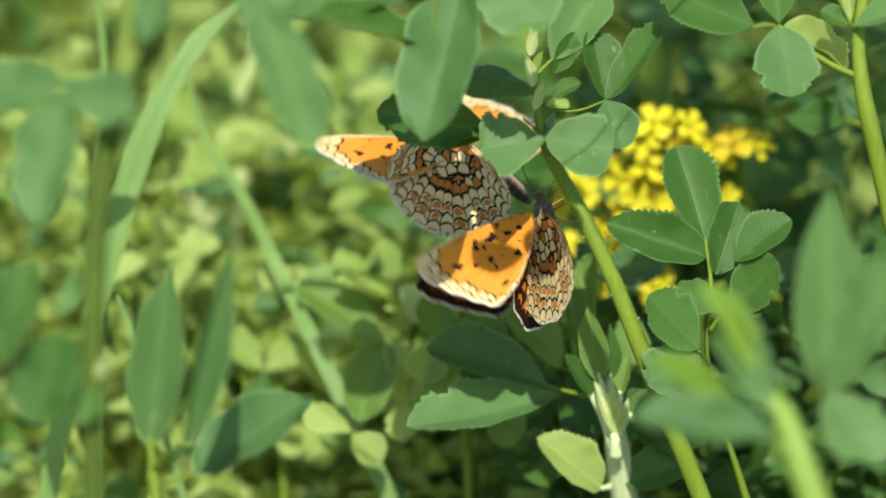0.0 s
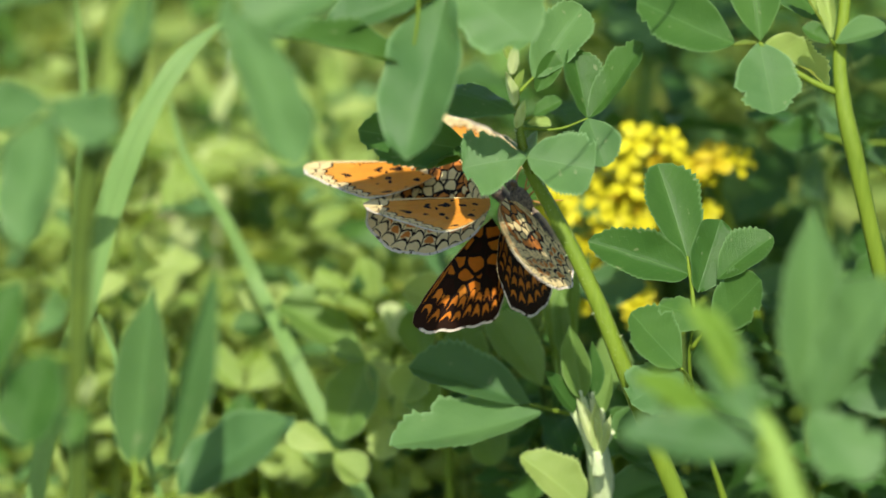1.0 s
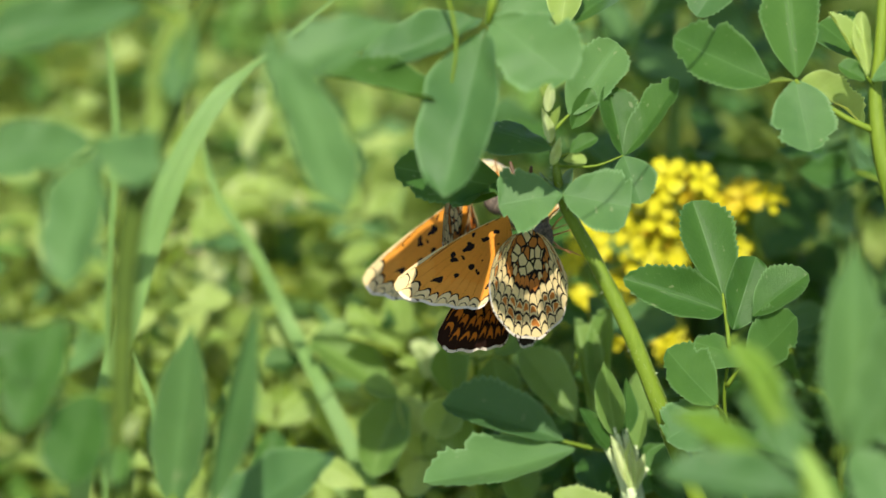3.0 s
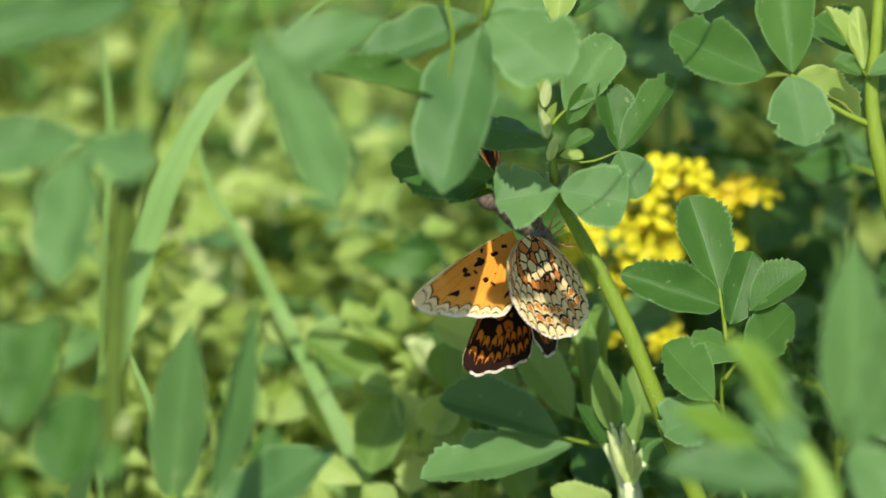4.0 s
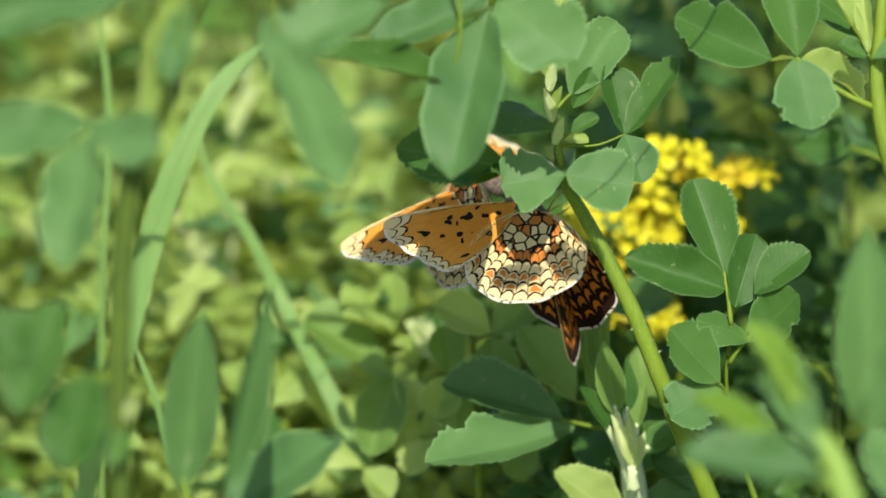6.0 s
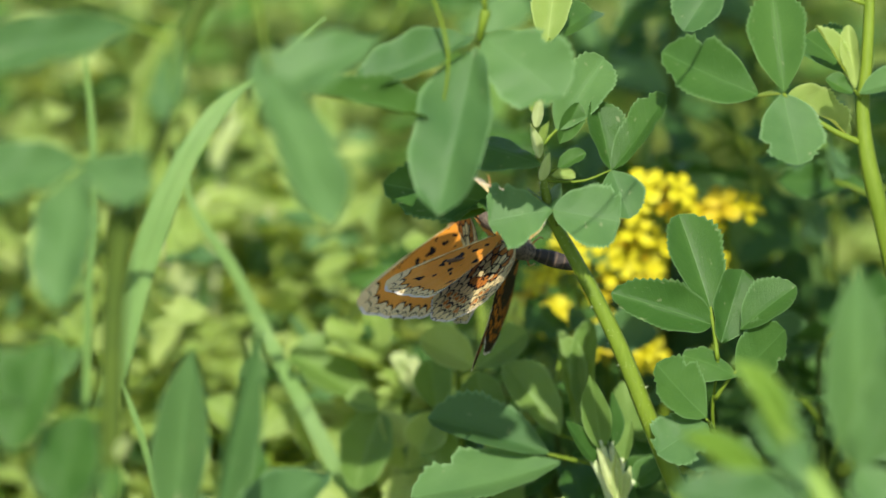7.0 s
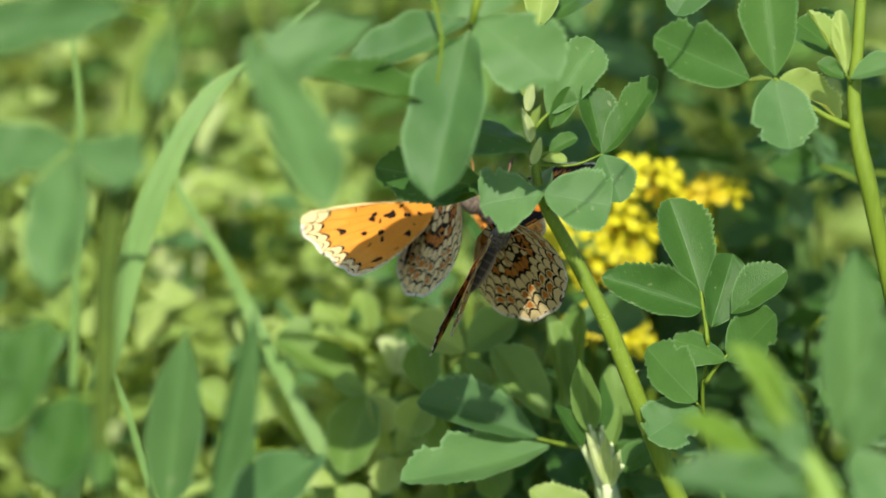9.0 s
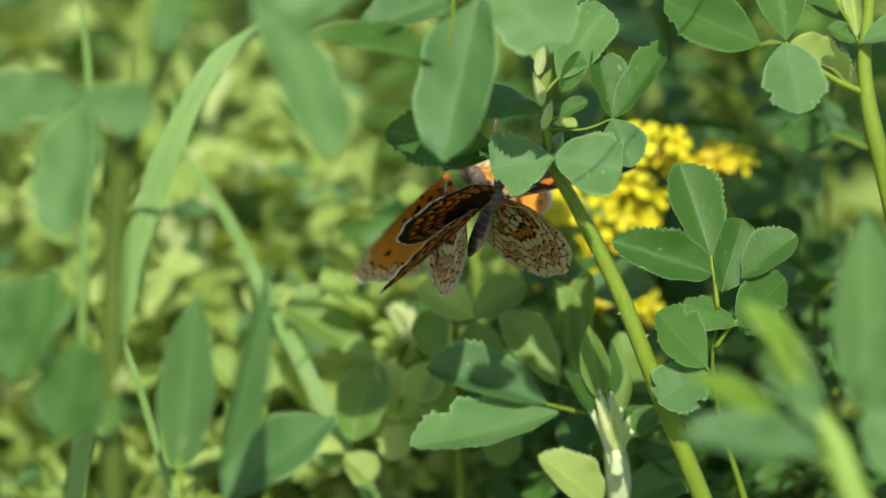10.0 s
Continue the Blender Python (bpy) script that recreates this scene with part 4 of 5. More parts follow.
def flower_head(heads, stalk, label, seed):
    """A wild flower: a stalk and tufts of small yellow flowers about the given places (grid place, depth, spread, count)."""
    rnd = random.Random(seed)
    pts = rooted(stalk, 0)
    foot = pts[-1].copy()
    foot.z = 0.0
    ob = thing("yellow_wildflower", foot, label, "flower", "yellow wildflowers")
    sub("stem", tube("stem", [p - foot for p in pts], [0.0008, 0.0011, 0.0014, 0.0018], STEM, 6, 4), ob, Matrix())
    for a, b, w, spread, count in heads:
        mid = place(a, b, w)
        sub("branch", tube("branch", [pts[1] - foot, (pts[0] + mid) * 0.5 - foot - UP * 0.004, mid - foot], [0.0008, 0.0005], STEM, 5, 3), ob, Matrix())
        for k in range(count):
            d = Vector((rnd.gauss(0, 1), rnd.gauss(0, 1), rnd.gauss(0, 0.8))) * (spread / GRID * 0.5)
            up = (d.normalized() * 0.8 + Vector((0.1, -0.45, 0.75))).normalized()
            m = Matrix.Translation(mid - foot + d) @ up.to_track_quat("Z", "Y").to_matrix().to_4x4() @ pose(0, 0, 0, 0, 0, rnd.uniform(0, 90)) @ Matrix.Scale(rnd.uniform(0.0030, 0.0050), 4)
            sub("flower", FLOWERS[rnd.randrange(4)], ob, m)
    return ob


flower_head([(1185, 318, 98, 39, 11), (1145, 345, 100, 33, 5), (1130, 395, 106, 55, 12), (1165, 440, 110, 57, 12), (1110, 470, 108, 39, 6), (1195, 470, 112, 33, 3)], [(1170, 410, 114), (1190, 560, 122), (1215, 760, 132)], "wild plant with tufts of bright yellow flowers", 3)
flower_head([(1328, 352, 104, 33, 10), (1280, 375, 108, 33, 6), (1292, 432, 112, 28, 3), (1240, 350, 108, 28, 3)], [(1310, 390, 116), (1350, 480, 126), (1400, 700, 134)], "wild plant with small yellow flower tufts", 5)
flower_head([(1010, 450, 106, 46, 8), (1015, 530, 108, 50, 8), (1035, 415, 108, 39, 6), (1172, 588, 110, 41, 8), (1135, 575, 112, 37, 3), (1088, 590, 112, 26, 3)], [(1060, 500, 118), (1120, 620, 126), (1150, 800, 132)], "wild plant with loose yellow flowers", 7)


# ---- butterflies ----
FORE_LENGTH, HIND_LENGTH = 0.0275, 0.0222


def wing_material(name, cells, stops, vein, vein_from, spots=None, patches=None, rim_width=0.06, shake=0.06, rough=0.6, thin=0.34, arch=0.11, apex=0.0, stagger=0.02, dots=()):
    """A wing face. Towards the rim the colours follow in arched bands, cell by cell between the veins; towards the root they break into patches or spots."""
    n = Nodes(name)
    tex = n.add("ShaderNodeTexCoord")
    uv, obj = tex.outputs["UV"], tex.outputs["Object"]
    sep = n.add("ShaderNodeSeparateXYZ", {0: uv})
    wob = n.noise(170.0, obj, 2.0)
    wob2 = n.noise(520.0, obj, 2.0)
    u = n.math("ADD", sep.outputs[0], n.math("MULTIPLY", n.math("SUBTRACT", wob, 0.5), 0.05))
    a = n.math("FRACT", n.math("MULTIPLY", u, cells))
    b = n.math("POWER", n.math("ABSOLUTE", n.math("SUBTRACT", n.math("MULTIPLY", a, 2.0), 1.0)), 2.0)
    v = sep.outputs[1]
    ve = n.math("ADD", n.math("ADD", v, n.math("MULTIPLY", n.math("MULTIPLY", b, v), -arch)), n.math("MULTIPLY", n.math("SUBTRACT", wob2, 0.5), shake))
    ve = n.math("ADD", ve, n.math("MULTIPLY", n.math("SUBTRACT", wob, 0.5), shake))
    # each cell between two veins sits a little farther in or out than its neighbours
    own = n.add("ShaderNodeTexWhiteNoise", {"Vector": n.add("ShaderNodeCombineXYZ", {0: n.math("FLOOR", n.math("MULTIPLY", u, cells)), 1: 0.3, 2: 0.7}).outputs[0]}).outputs[0]
    ve = n.math("ADD", ve, n.math("MULTIPLY", n.math("SUBTRACT", own, 0.5), stagger))
    if apex:
        ve = n.math("ADD", ve, n.math("MULTIPLY", n.math("MAXIMUM", n.math("SUBTRACT", 1.0, n.math("MULTIPLY", u, 2.6)), 0.0), n.math("MULTIPLY", v, apex)))
    col = n.ramp(ve, stops, True)
    # a coloured dot or filled cell in the middle of each cell, or of some of them
    for mid, tall, wide, share, colour in dots:
        up = n.math("POWER", n.math("DIVIDE", n.math("SUBTRACT", ve, mid), tall), 2.0)
        across = n.math("POWER", n.math("DIVIDE", n.math("SUBTRACT", a, 0.5), wide), 2.0)
        inside = n.math("LESS_THAN", n.math("ADD", n.math("ADD", up, across), n.math("MULTIPLY", n.math("SUBTRACT", wob2, 0.5), 1.2)), 1.0)
        chosen = n.math("LESS_THAN", n.math("FRACT", n.math("MULTIPLY", own, 7.3 + mid * 40.0)), share)
        col = n.mix(n.math("MULTIPLY", inside, chosen), col, colour)
    line = n.math("MULTIPLY", n.math("GREATER_THAN", n.math("ADD", b, n.math("MULTIPLY", n.math("SUBTRACT", wob2, 0.5), 0.25)), vein_from), n.math("LESS_THAN", v, 0.965))
    col = n.mix(line, col, vein)
    if patches:
        tones, until, dense = patches
        where = n.add("ShaderNodeVectorMath", {0: obj, 3: dense}, operation="SCALE").outputs[0]
        cell = n.tree.nodes.new("ShaderNodeTexVoronoi")
        n.put(cell.inputs["Scale"], 1.0)
        n.put(cell.inputs["Vector"], where)
        rim = n.tree.nodes.new("ShaderNodeTexVoronoi")
        rim.feature = "DISTANCE_TO_EDGE"
        n.put(rim.inputs["Scale"], 1.0)
        n.put(rim.inputs["Vector"], where)
        tone = n.add("ShaderNodeSeparateColor", {0: cell.outputs["Color"]}).outputs[0]
        patch = n.ramp(tone, tones, True)
        patch = n.mix(n.math("LESS_THAN", n.math("ADD", rim.outputs["Distance"], n.math("MULTIPLY", n.math("SUBTRACT", wob2, 0.5), 0.10)), rim_width), patch, BLACK)
        col = n.mix(n.math("LESS_THAN", ve, until), col, patch)
    if spots:
        colour, lo, hi, size, cut = spots
        cell = n.tree.nodes.new("ShaderNodeTexVoronoi")
        n.put(cell.inputs["Scale"], size)
        n.put(cell.inputs["Vector"], n.add("ShaderNodeVectorMath", {0: obj, 1: n.add("ShaderNodeVectorMath", {0: n.add("ShaderNodeTexNoise", {"Scale": 500.0, "Vector": obj}).outputs[1], 3: 0.0022}, operation="SCALE").outputs[0]}, operation="ADD").outputs[0])
        spot = n.math("LESS_THAN", cell.outputs["Distance"], cut)
        spot = n.math("MULTIPLY", spot, n.math("MULTIPLY", n.math("GREATER_THAN", v, lo), n.math("LESS_THAN", ve, hi)))
        col = n.mix(spot, col, colour)
    edge = n.math("MULTIPLY", n.math("GREATER_THAN", v, 0.975), n.math("MULTIPLY", n.math("GREATER_THAN", sep.outputs[0], 0.19), n.math("LESS_THAN", sep.outputs[0], 0.76)))
    fringe = n.mix(n.math("GREATER_THAN", n.noise(900.0, obj, 1.0), 0.63), (0.82, 0.75, 0.62), (0.12, 0.09, 0.07))
    col = n.mix(edge, col, fringe)
    dust = n.noise(2600.0, obj, 2.0, 0.7)
    tint = n.noise(110.0, obj, 2.0)
    col = n.mix(n.math("MULTIPLY", n.math("SUBTRACT", dust, 0.25), 0.30), col, (0.10, 0.06, 0.03), "MULTIPLY")
    col = n.mix(n.ramp(tint, [(0.35, 0.0), (0.75, 0.30)]), col, (0.60, 0.42, 0.24), "MULTIPLY")
    n.put(n.bsdf.inputs["Base Color"], col)
    n.put(n.bsdf.inputs["Roughness"], rough)
    n.put(n.bsdf.inputs["Specular IOR Level"], 0.06)
    ribs = n.ramp(b, [(0.75, 0.0), (1.0, 1.0)])
    n.put(n.bsdf.inputs["Normal"], n.bump(n.math("ADD", ribs, n.math("MULTIPLY", dust, 0.35)), 0.6, 0.0003))
    glow = n.add("ShaderNodeBsdfTranslucent", {"Color": col})
    both = n.add("ShaderNodeMixShader", {0: thin, 1: n.bsdf.outputs[0], 2: glow.outputs[0]})
    n.put(n.out.inputs[0], both.outputs[0])
    return n.mat


CREAM, BLACK, RUST = (0.88, 0.71, 0.34), (0.022, 0.014, 0.010), (0.62, 0.22, 0.04)
AMBER, BROWN = (0.82, 0.33, 0.038), (0.030, 0.014, 0.009)
HIND_UNDER = wing_material("wing_hind_under", 19.0, [
    (0.0, CREAM), (0.40, BLACK), (0.43, RUST), (0.51, BLACK), (0.545, CREAM), (0.635, BLACK), (0.66, CREAM), (0.745, BLACK), (0.77, CREAM), (0.845, BLACK),
    (0.87, CREAM), (0.955, BLACK), (0.97, CREAM)],
    BLACK, 0.84, patches=([(0.0, CREAM), (0.38, RUST), (0.62, CREAM), (0.84, RUST)], 0.41, 480.0), arch=0.055, rim_width=0.085, shake=0.055, stagger=0.055,
    dots=((0.81, 0.032, 0.36, 0.75, RUST), (0.47, 0.04, 0.45, 0.45, CREAM), (0.70, 0.03, 0.36, 0.25, RUST)))
FORE_UNDER = wing_material("wing_fore_under", 16.0, [
    (0.0, AMBER), (0.70, (0.82, 0.36, 0.05)), (0.855, BLACK), (0.872, CREAM), (0.93, BLACK), (0.945, CREAM), (1.03, BLACK), (1.045, CREAM)],
    (0.50, 0.19, 0.03), 0.965, (BLACK, 0.16, 0.66, 430.0, 0.285), arch=0.06, apex=0.10, stagger=0.04,
    dots=((0.74, 0.03, 0.42, 0.25, BLACK),))
EMBER = (0.70, 0.23, 0.025)
FORE_UPPER = wing_material("wing_fore_upper", 15.0, [
    (0.0, BROWN), (0.63, BROWN), (0.665, EMBER), (0.735, BROWN), (0.80, EMBER), (0.855, BROWN)],
    BROWN, 0.50, patches=([(0.0, (0.62, 0.20, 0.02)), (0.42, (0.70, 0.26, 0.03)), (0.70, BROWN), (0.92, RUST)], 0.645, 330.0), rim_width=0.13, shake=0.08, thin=0.30)
HIND_UPPER = wing_material("wing_hind_upper", 15.0, [
    (0.0, BROWN), (0.50, BROWN), (0.54, (0.50, 0.17, 0.02)), (0.61, BROWN), (0.66, EMBER), (0.73, BROWN), (0.80, EMBER), (0.85, BROWN)],
    BROWN, 0.45, patches=([(0.0, BROWN), (0.55, (0.40, 0.14, 0.03)), (0.8, BROWN)], 0.52, 300.0), rim_width=0.15, shake=0.08, thin=0.26)


def fur_material():
    n = Nodes("body_fur")
    obj = n.add("ShaderNodeTexCoord").outputs["Object"]
    hair = n.noise(1800.0, obj, 4.0, 0.7)
    n.put(n.bsdf.inputs["Base Color"], n.mix(n.ramp(hair, [(0.35, 0.0), (0.65, 1.0)]), (0.030, 0.022, 0.016), (0.21, 0.16, 0.11)))
    n.put(n.bsdf.inputs["Roughness"], 0.9)
    n.put(n.bsdf.inputs["Normal"], n.bump(hair, 1.0, 0.0006))
    return n.mat


def abdomen_material():
    n = Nodes("abdomen_rings")
    obj = n.add("ShaderNodeTexCoord").outputs["Object"]
    sep = n.add("ShaderNodeSeparateXYZ", {0: obj})
    ring = n.math("SINE", n.math("MULTIPLY", sep.outputs[0], 3600.0))
    belly = n.ramp(n.math("ADD", n.math("MULTIPLY", sep.outputs[2], 300.0), 0.5), [(0.15, 1.0), (0.45, 0.0)])
    hair = n.noise(2200.0, obj, 3.0)
    col = n.mix(n.ramp(ring, [(0.6, 0.0), (0.95, 0.6)]), (0.022, 0.015, 0.011), (0.13, 0.085, 0.05))
    col = n.mix(belly, col, (0.30, 0.22, 0.13))
    n.put(n.bsdf.inputs["Base Color"], col)
    n.put(n.bsdf.inputs["Roughness"], 0.7)
    n.put(n.bsdf.inputs["Normal"], n.bump(hair, 0.8, 0.0004))
    return n.mat


FUR, RINGS = fur_material(), abdomen_material()
ANTENNA = stem_material("antenna_brown", (0.04, 0.025, 0.015), (0.16, 0.09, 0.04))
LIMB = stem_material("leg_orange", (0.26, 0.11, 0.03), (0.42, 0.20, 0.06))

# bearing from the span in degrees (towards the trailing edge) and reach, as a share of the wing's length
FORE_OUTLINE = [(-14, 0.10), (-10, 0.34), (-7, 0.66), (-4, 0.90), (-1, 0.99), (3, 1.0), (9, 0.955), (18, 0.88), (28, 0.82), (37, 0.79), (43, 0.75), (49, 0.60), (58, 0.34), (72, 0.12)]
HIND_OUTLINE = [(-77, 0.18), (-67, 0.44), (-56, 0.65), (-45, 0.81), (-34, 0.91), (-20, 0.975), (-5, 1.0), (9, 0.99), (22, 0.955), (34, 0.90), (43, 0.82), (52, 0.68), (62, 0.46), (75, 0.18)]


def wing_mesh(name, outline, length, mats, mirror, cells, dome):
    """Two thin faces, back to back, with veins that lift the skin a little and a scalloped rim."""
    na, nr = 42, 9
    lo, hi = outline[0][0], outline[-1][0]
    verts, uvs, faces, slots = [], [], [], []
    for side in (1, -1):
        for i in range(na + 1):
            u = i / na
            ang = lo + (hi - lo) * u
            reach = np.interp(ang, [o[0] for o in outline], [o[1] for o in outline])
            reach *= 1.0 + 0.012 * math.cos(2 * math.pi * cells * u)
            for j in range(nr + 1):
                v = j / nr
                r = reach * length * v
                x = r * math.sin(radians(ang)) * (-1 if mirror else 1)
                y = r * math.cos(radians(ang))
                z = dome * math.sin(math.pi * v) * length * (0.4 + 0.6 * math.sin(math.pi * u)) + 0.0002 * abs(math.sin(math.pi * cells * u)) * v
                verts.append((x, y, z + side * 0.00005))
                uvs.append((u, v))
    per = (na + 1) * (nr + 1)
    for s in range(2):
        for i in range(na):
            for j in range(nr):
                a = s * per + i * (nr + 1) + j
                f = (a, a + nr + 1, a + nr + 2, a + 1)
                faces.append(f if (s == 0) == mirror else f[::-1])
                slots.append(s)
    return mesh_of(name, verts, faces, mats, slots, uvs)


def blob(name, rings, mat, sides=12):
    """A rounded body along x through rings of (x, half width, half height, z)."""
    verts, faces = [], []
    for x, ry, rz, z in rings:
        for k in range(sides):
            a = 2 * math.pi * k / sides
            verts.append((x, ry * math.cos(a), z + rz * math.sin(a)))
    for i in range(len(rings) - 1):
        for k in range(sides):
            k2 = (k + 1) % sides
            faces.append((i * sides + k, i * sides + k2, (i + 1) * sides + k2, (i + 1) * sides + k))
    faces.append(tuple(range(sides))[::-1])
    faces.append(tuple((len(rings) - 1) * sides + k for k in range(sides)))
    return mesh_of(name, verts, faces, [mat])


def butterfly(label, size):
    """x runs to the head, z out of the back; the wings are keyed on their own."""
    fore = {s: wing_mesh("forewing", FORE_OUTLINE, FORE_LENGTH * size, [FORE_UPPER, FORE_UNDER], s > 0, 8, 0.02) for s in (-1, 1)}
    hind = {s: wing_mesh("hindwing", HIND_OUTLINE, HIND_LENGTH * size, [HIND_UPPER, HIND_UNDER], s > 0, 7, 0.03) for s in (-1, 1)}
    ob = thing("butterfly", (0, 0, 0.4), label, "butterfly", "pair of butterflies")
    mm = 0.001
    sub("thorax", blob("thorax", [(x * mm, a * mm, b * mm, z * mm) for x, a, b, z in ((-2.2, 1.0, 1.1, 0), (-1.2, 1.7, 1.8, 0.1), (0.4, 2.0, 2.1, 0.2), (2.0, 1.7, 1.8, 0.1), (3.0, 1.0, 1.0, 0))], FUR), ob, Matrix())
    sub("abdomen", blob("abdomen", [(x * mm, a * mm, a * mm, z * mm) for x, a, z in ((-1.8, 1.0, 0), (-3.5, 1.45, -0.1), (-6.0, 1.7, -0.2), (-8.5, 1.6, -0.2), (-10.5, 1.2, -0.1), (-12.0, 0.6, 0), (-12.6, 0.2, 0))], RINGS), ob, Matrix())
    head = sub("head", blob("head", [(x * mm, a * mm, a * 0.9 * mm, 0) for x, a in ((2.8, 0.7), (3.4, 1.25), (4.2, 1.35), (4.9, 0.9), (5.2, 0.3))], FUR), ob, Matrix())
    for s in (1, -1):
        sub("eye", blob("eye", [((3.5 + d) * mm, a * mm, a * mm, 0) for d, a in ((0, 0.2), (0.25, 0.5), (0.6, 0.6), (0.95, 0.5), (1.2, 0.2))], ANTENNA, 8), head, Matrix.Translation((0, s * 1.05 * mm, 0.1 * mm)))
        pts = [Vector((4.6, 0.4 * s, 0.6)) * mm, Vector((8, 2.2 * s, 2.4)) * mm, Vector((12, 4.2 * s, 3.4)) * mm, Vector((14.0, 5.2 * s, 3.6)) * mm, Vector((15.4, 5.8 * s, 3.6)) * mm]
        sub("antenna", tube("antenna", pts, [0.00013, 0.00011, 0.00012, 0.0003, 0.00045, 0.0003], ANTENNA, 6, 4), ob, Matrix())
        for k, (x0, reach) in enumerate(((1.6, 3.5), (0.2, 1.0), (-1.0, -2.5))):
            pts = [Vector((x0, 0.9 * s, -1.4)) * mm, Vector((x0 + reach * 0.5, 2.6 * s, -2.2)) * mm, Vector((x0 + reach, 3.0 * s, -4.8)) * mm, Vector((x0 + reach * 1.4, 2.6 * s, -6.4)) * mm]
            sub("leg", tube("leg", pts, [0.00022, 0.00018, 0.00014, 0.0001], LIMB, 5, 3), ob, Matrix())
    wings = {}
    for s, word in ((-1, "right"), (1, "left")):
        wings[word + "_fore"] = sub("forewing", fore[s], ob, Matrix(), "orange and dark brown chequered forewing")
        wings[word + "_hind"] = sub("hindwing", hind[s], ob, Matrix(), "hindwing with cream and rust cells outlined in black")
    return ob, wings, size


upper = butterfly("orange chequered butterfly clinging beneath the alfalfa leaves", 1.08)
lower = butterfly("orange and brown chequered butterfly hanging with fluttering wings", 1.0)


# ---- what moves ----
def between(rows, t):
    """The row at t, on straight lines between the given ones."""
    for r0, r1 in zip(rows, rows[1:]):
        if r0[0] <= t <= r1[0]:
            k = (t - r0[0]) / (r1[0] - r0[0])
            return [a + (b - a) * k for a, b in zip(r0, r1)]
    return list(rows[-1] if t > rows[-1][0] else rows[0])


TIMES = [i / 10 for i in range(101)]
BODY_ROWS = {}


def body_pose(w, row):
    """Rows: seconds, head and tail. The back turns away from the stem, towards the open side."""
    t, hx, hy, ax, ay = row
    head, tail = place(hx, hy, w), place(ax, ay, w + 2)
    x = (head - tail).normalized()
    z = -RIGHT * 0.75 - FWD * 0.3 + UP * 0.2
    z = (z - x * z.dot(x)).normalized()
    m = Matrix((x, z.cross(x), z)).transposed().to_4x4()
    m.translation = head - x * 0.004
    return m


def body_rows(fly, w, rows):
    BODY_ROWS[fly[0].name] = {t: body_pose(w, between(rows, t)) for t in TIMES}
    walk(fly[0], list(BODY_ROWS[fly[0].name].items()))


# lead and trail corners of the wings, as shares of the wing's length along its breadth and its span
CORNERS = {"fore": ((0.05, 1.0), (0.75 * math.sin(radians(43)), 0.75 * math.cos(radians(43)))),
           "hind": ((-0.82 * math.sin(radians(43)), 0.82 * math.cos(radians(43))), (0.82 * math.sin(radians(43)), 0.82 * math.cos(radians(43))))}


def wing_pose(length, mirror, corners, w, row):
    """Rows: seconds, wing root, lead corner, trail corner, and whether the wing reaches nearer (-1) or farther (1).
    The wing is stiff, so the breadth that the corners leave in the plane of sight tells how far it leans out of it."""
    t, rx, ry, lx, ly, tx, ty, near = row
    root = place(rx, ry, w)
    flip = -1.0 if mirror else 1.0
    weigh = 2.0 if corners[0][0] < 0 else -0.6
    own = np.array([[flip * x * length, y * length] for x, y in corners]).T
    seen = []
    for a, b in ((lx, ly), (tx, ty)):
        d = place(a, b, w) - root
        seen.append((d.dot(RIGHT), d.dot(UP)))
    u, s, v = np.linalg.svd(np.array(seen).T @ np.linalg.inv(own))
    lean = min(s[1] / max(s[0], 0.75), 1.0)
    flat = u @ np.diag([1.0, lean]) @ v
    deep = math.sqrt(1.0 - lean * lean) * v[1]
    if deep.dot(own[:, 1] * 2 + own[:, 0] * weigh) * near < 0:
        deep = -deep
    x, y = (RIGHT * flat[0, k] + UP * flat[1, k] + FWD * deep[k] for k in (0, 1))
    m = Matrix((x, y, x.cross(y))).transposed().to_4x4()
    m.translation = root
    return m


def wing_rows(fly, which, w, rows):
    """The wing turns evenly from row to row."""
    ob, wings, size = fly
    kind = which.split("_")[1]
    length = (FORE_LENGTH if kind == "fore" else HIND_LENGTH) * size
    keys = [(row[0], wing_pose(length, "left" in which, CORNERS[kind], w, row)) for row in rows]
    bodies = BODY_ROWS[ob.name]
    path = []
    for t in TIMES:
        i = max(k for k in range(len(keys)) if keys[k][0] <= t + 1e-6)
        m = keys[i][1]
        if i + 1 < len(keys):
            m = m.lerp(keys[i + 1][1], (t - keys[i][0]) / (keys[i + 1][0] - keys[i][0]))
        path.append((t, bodies[t].inverted() @ m))
    walk(wings[which], path)


def sway_rows(plant_thing, rows):
    rest = plant_thing.location.copy()
    walk(plant_thing, [(t, Matrix.Translation(rest + RIGHT * (a / 1000) + UP * (b / 1000))) for t, a, b in rows])


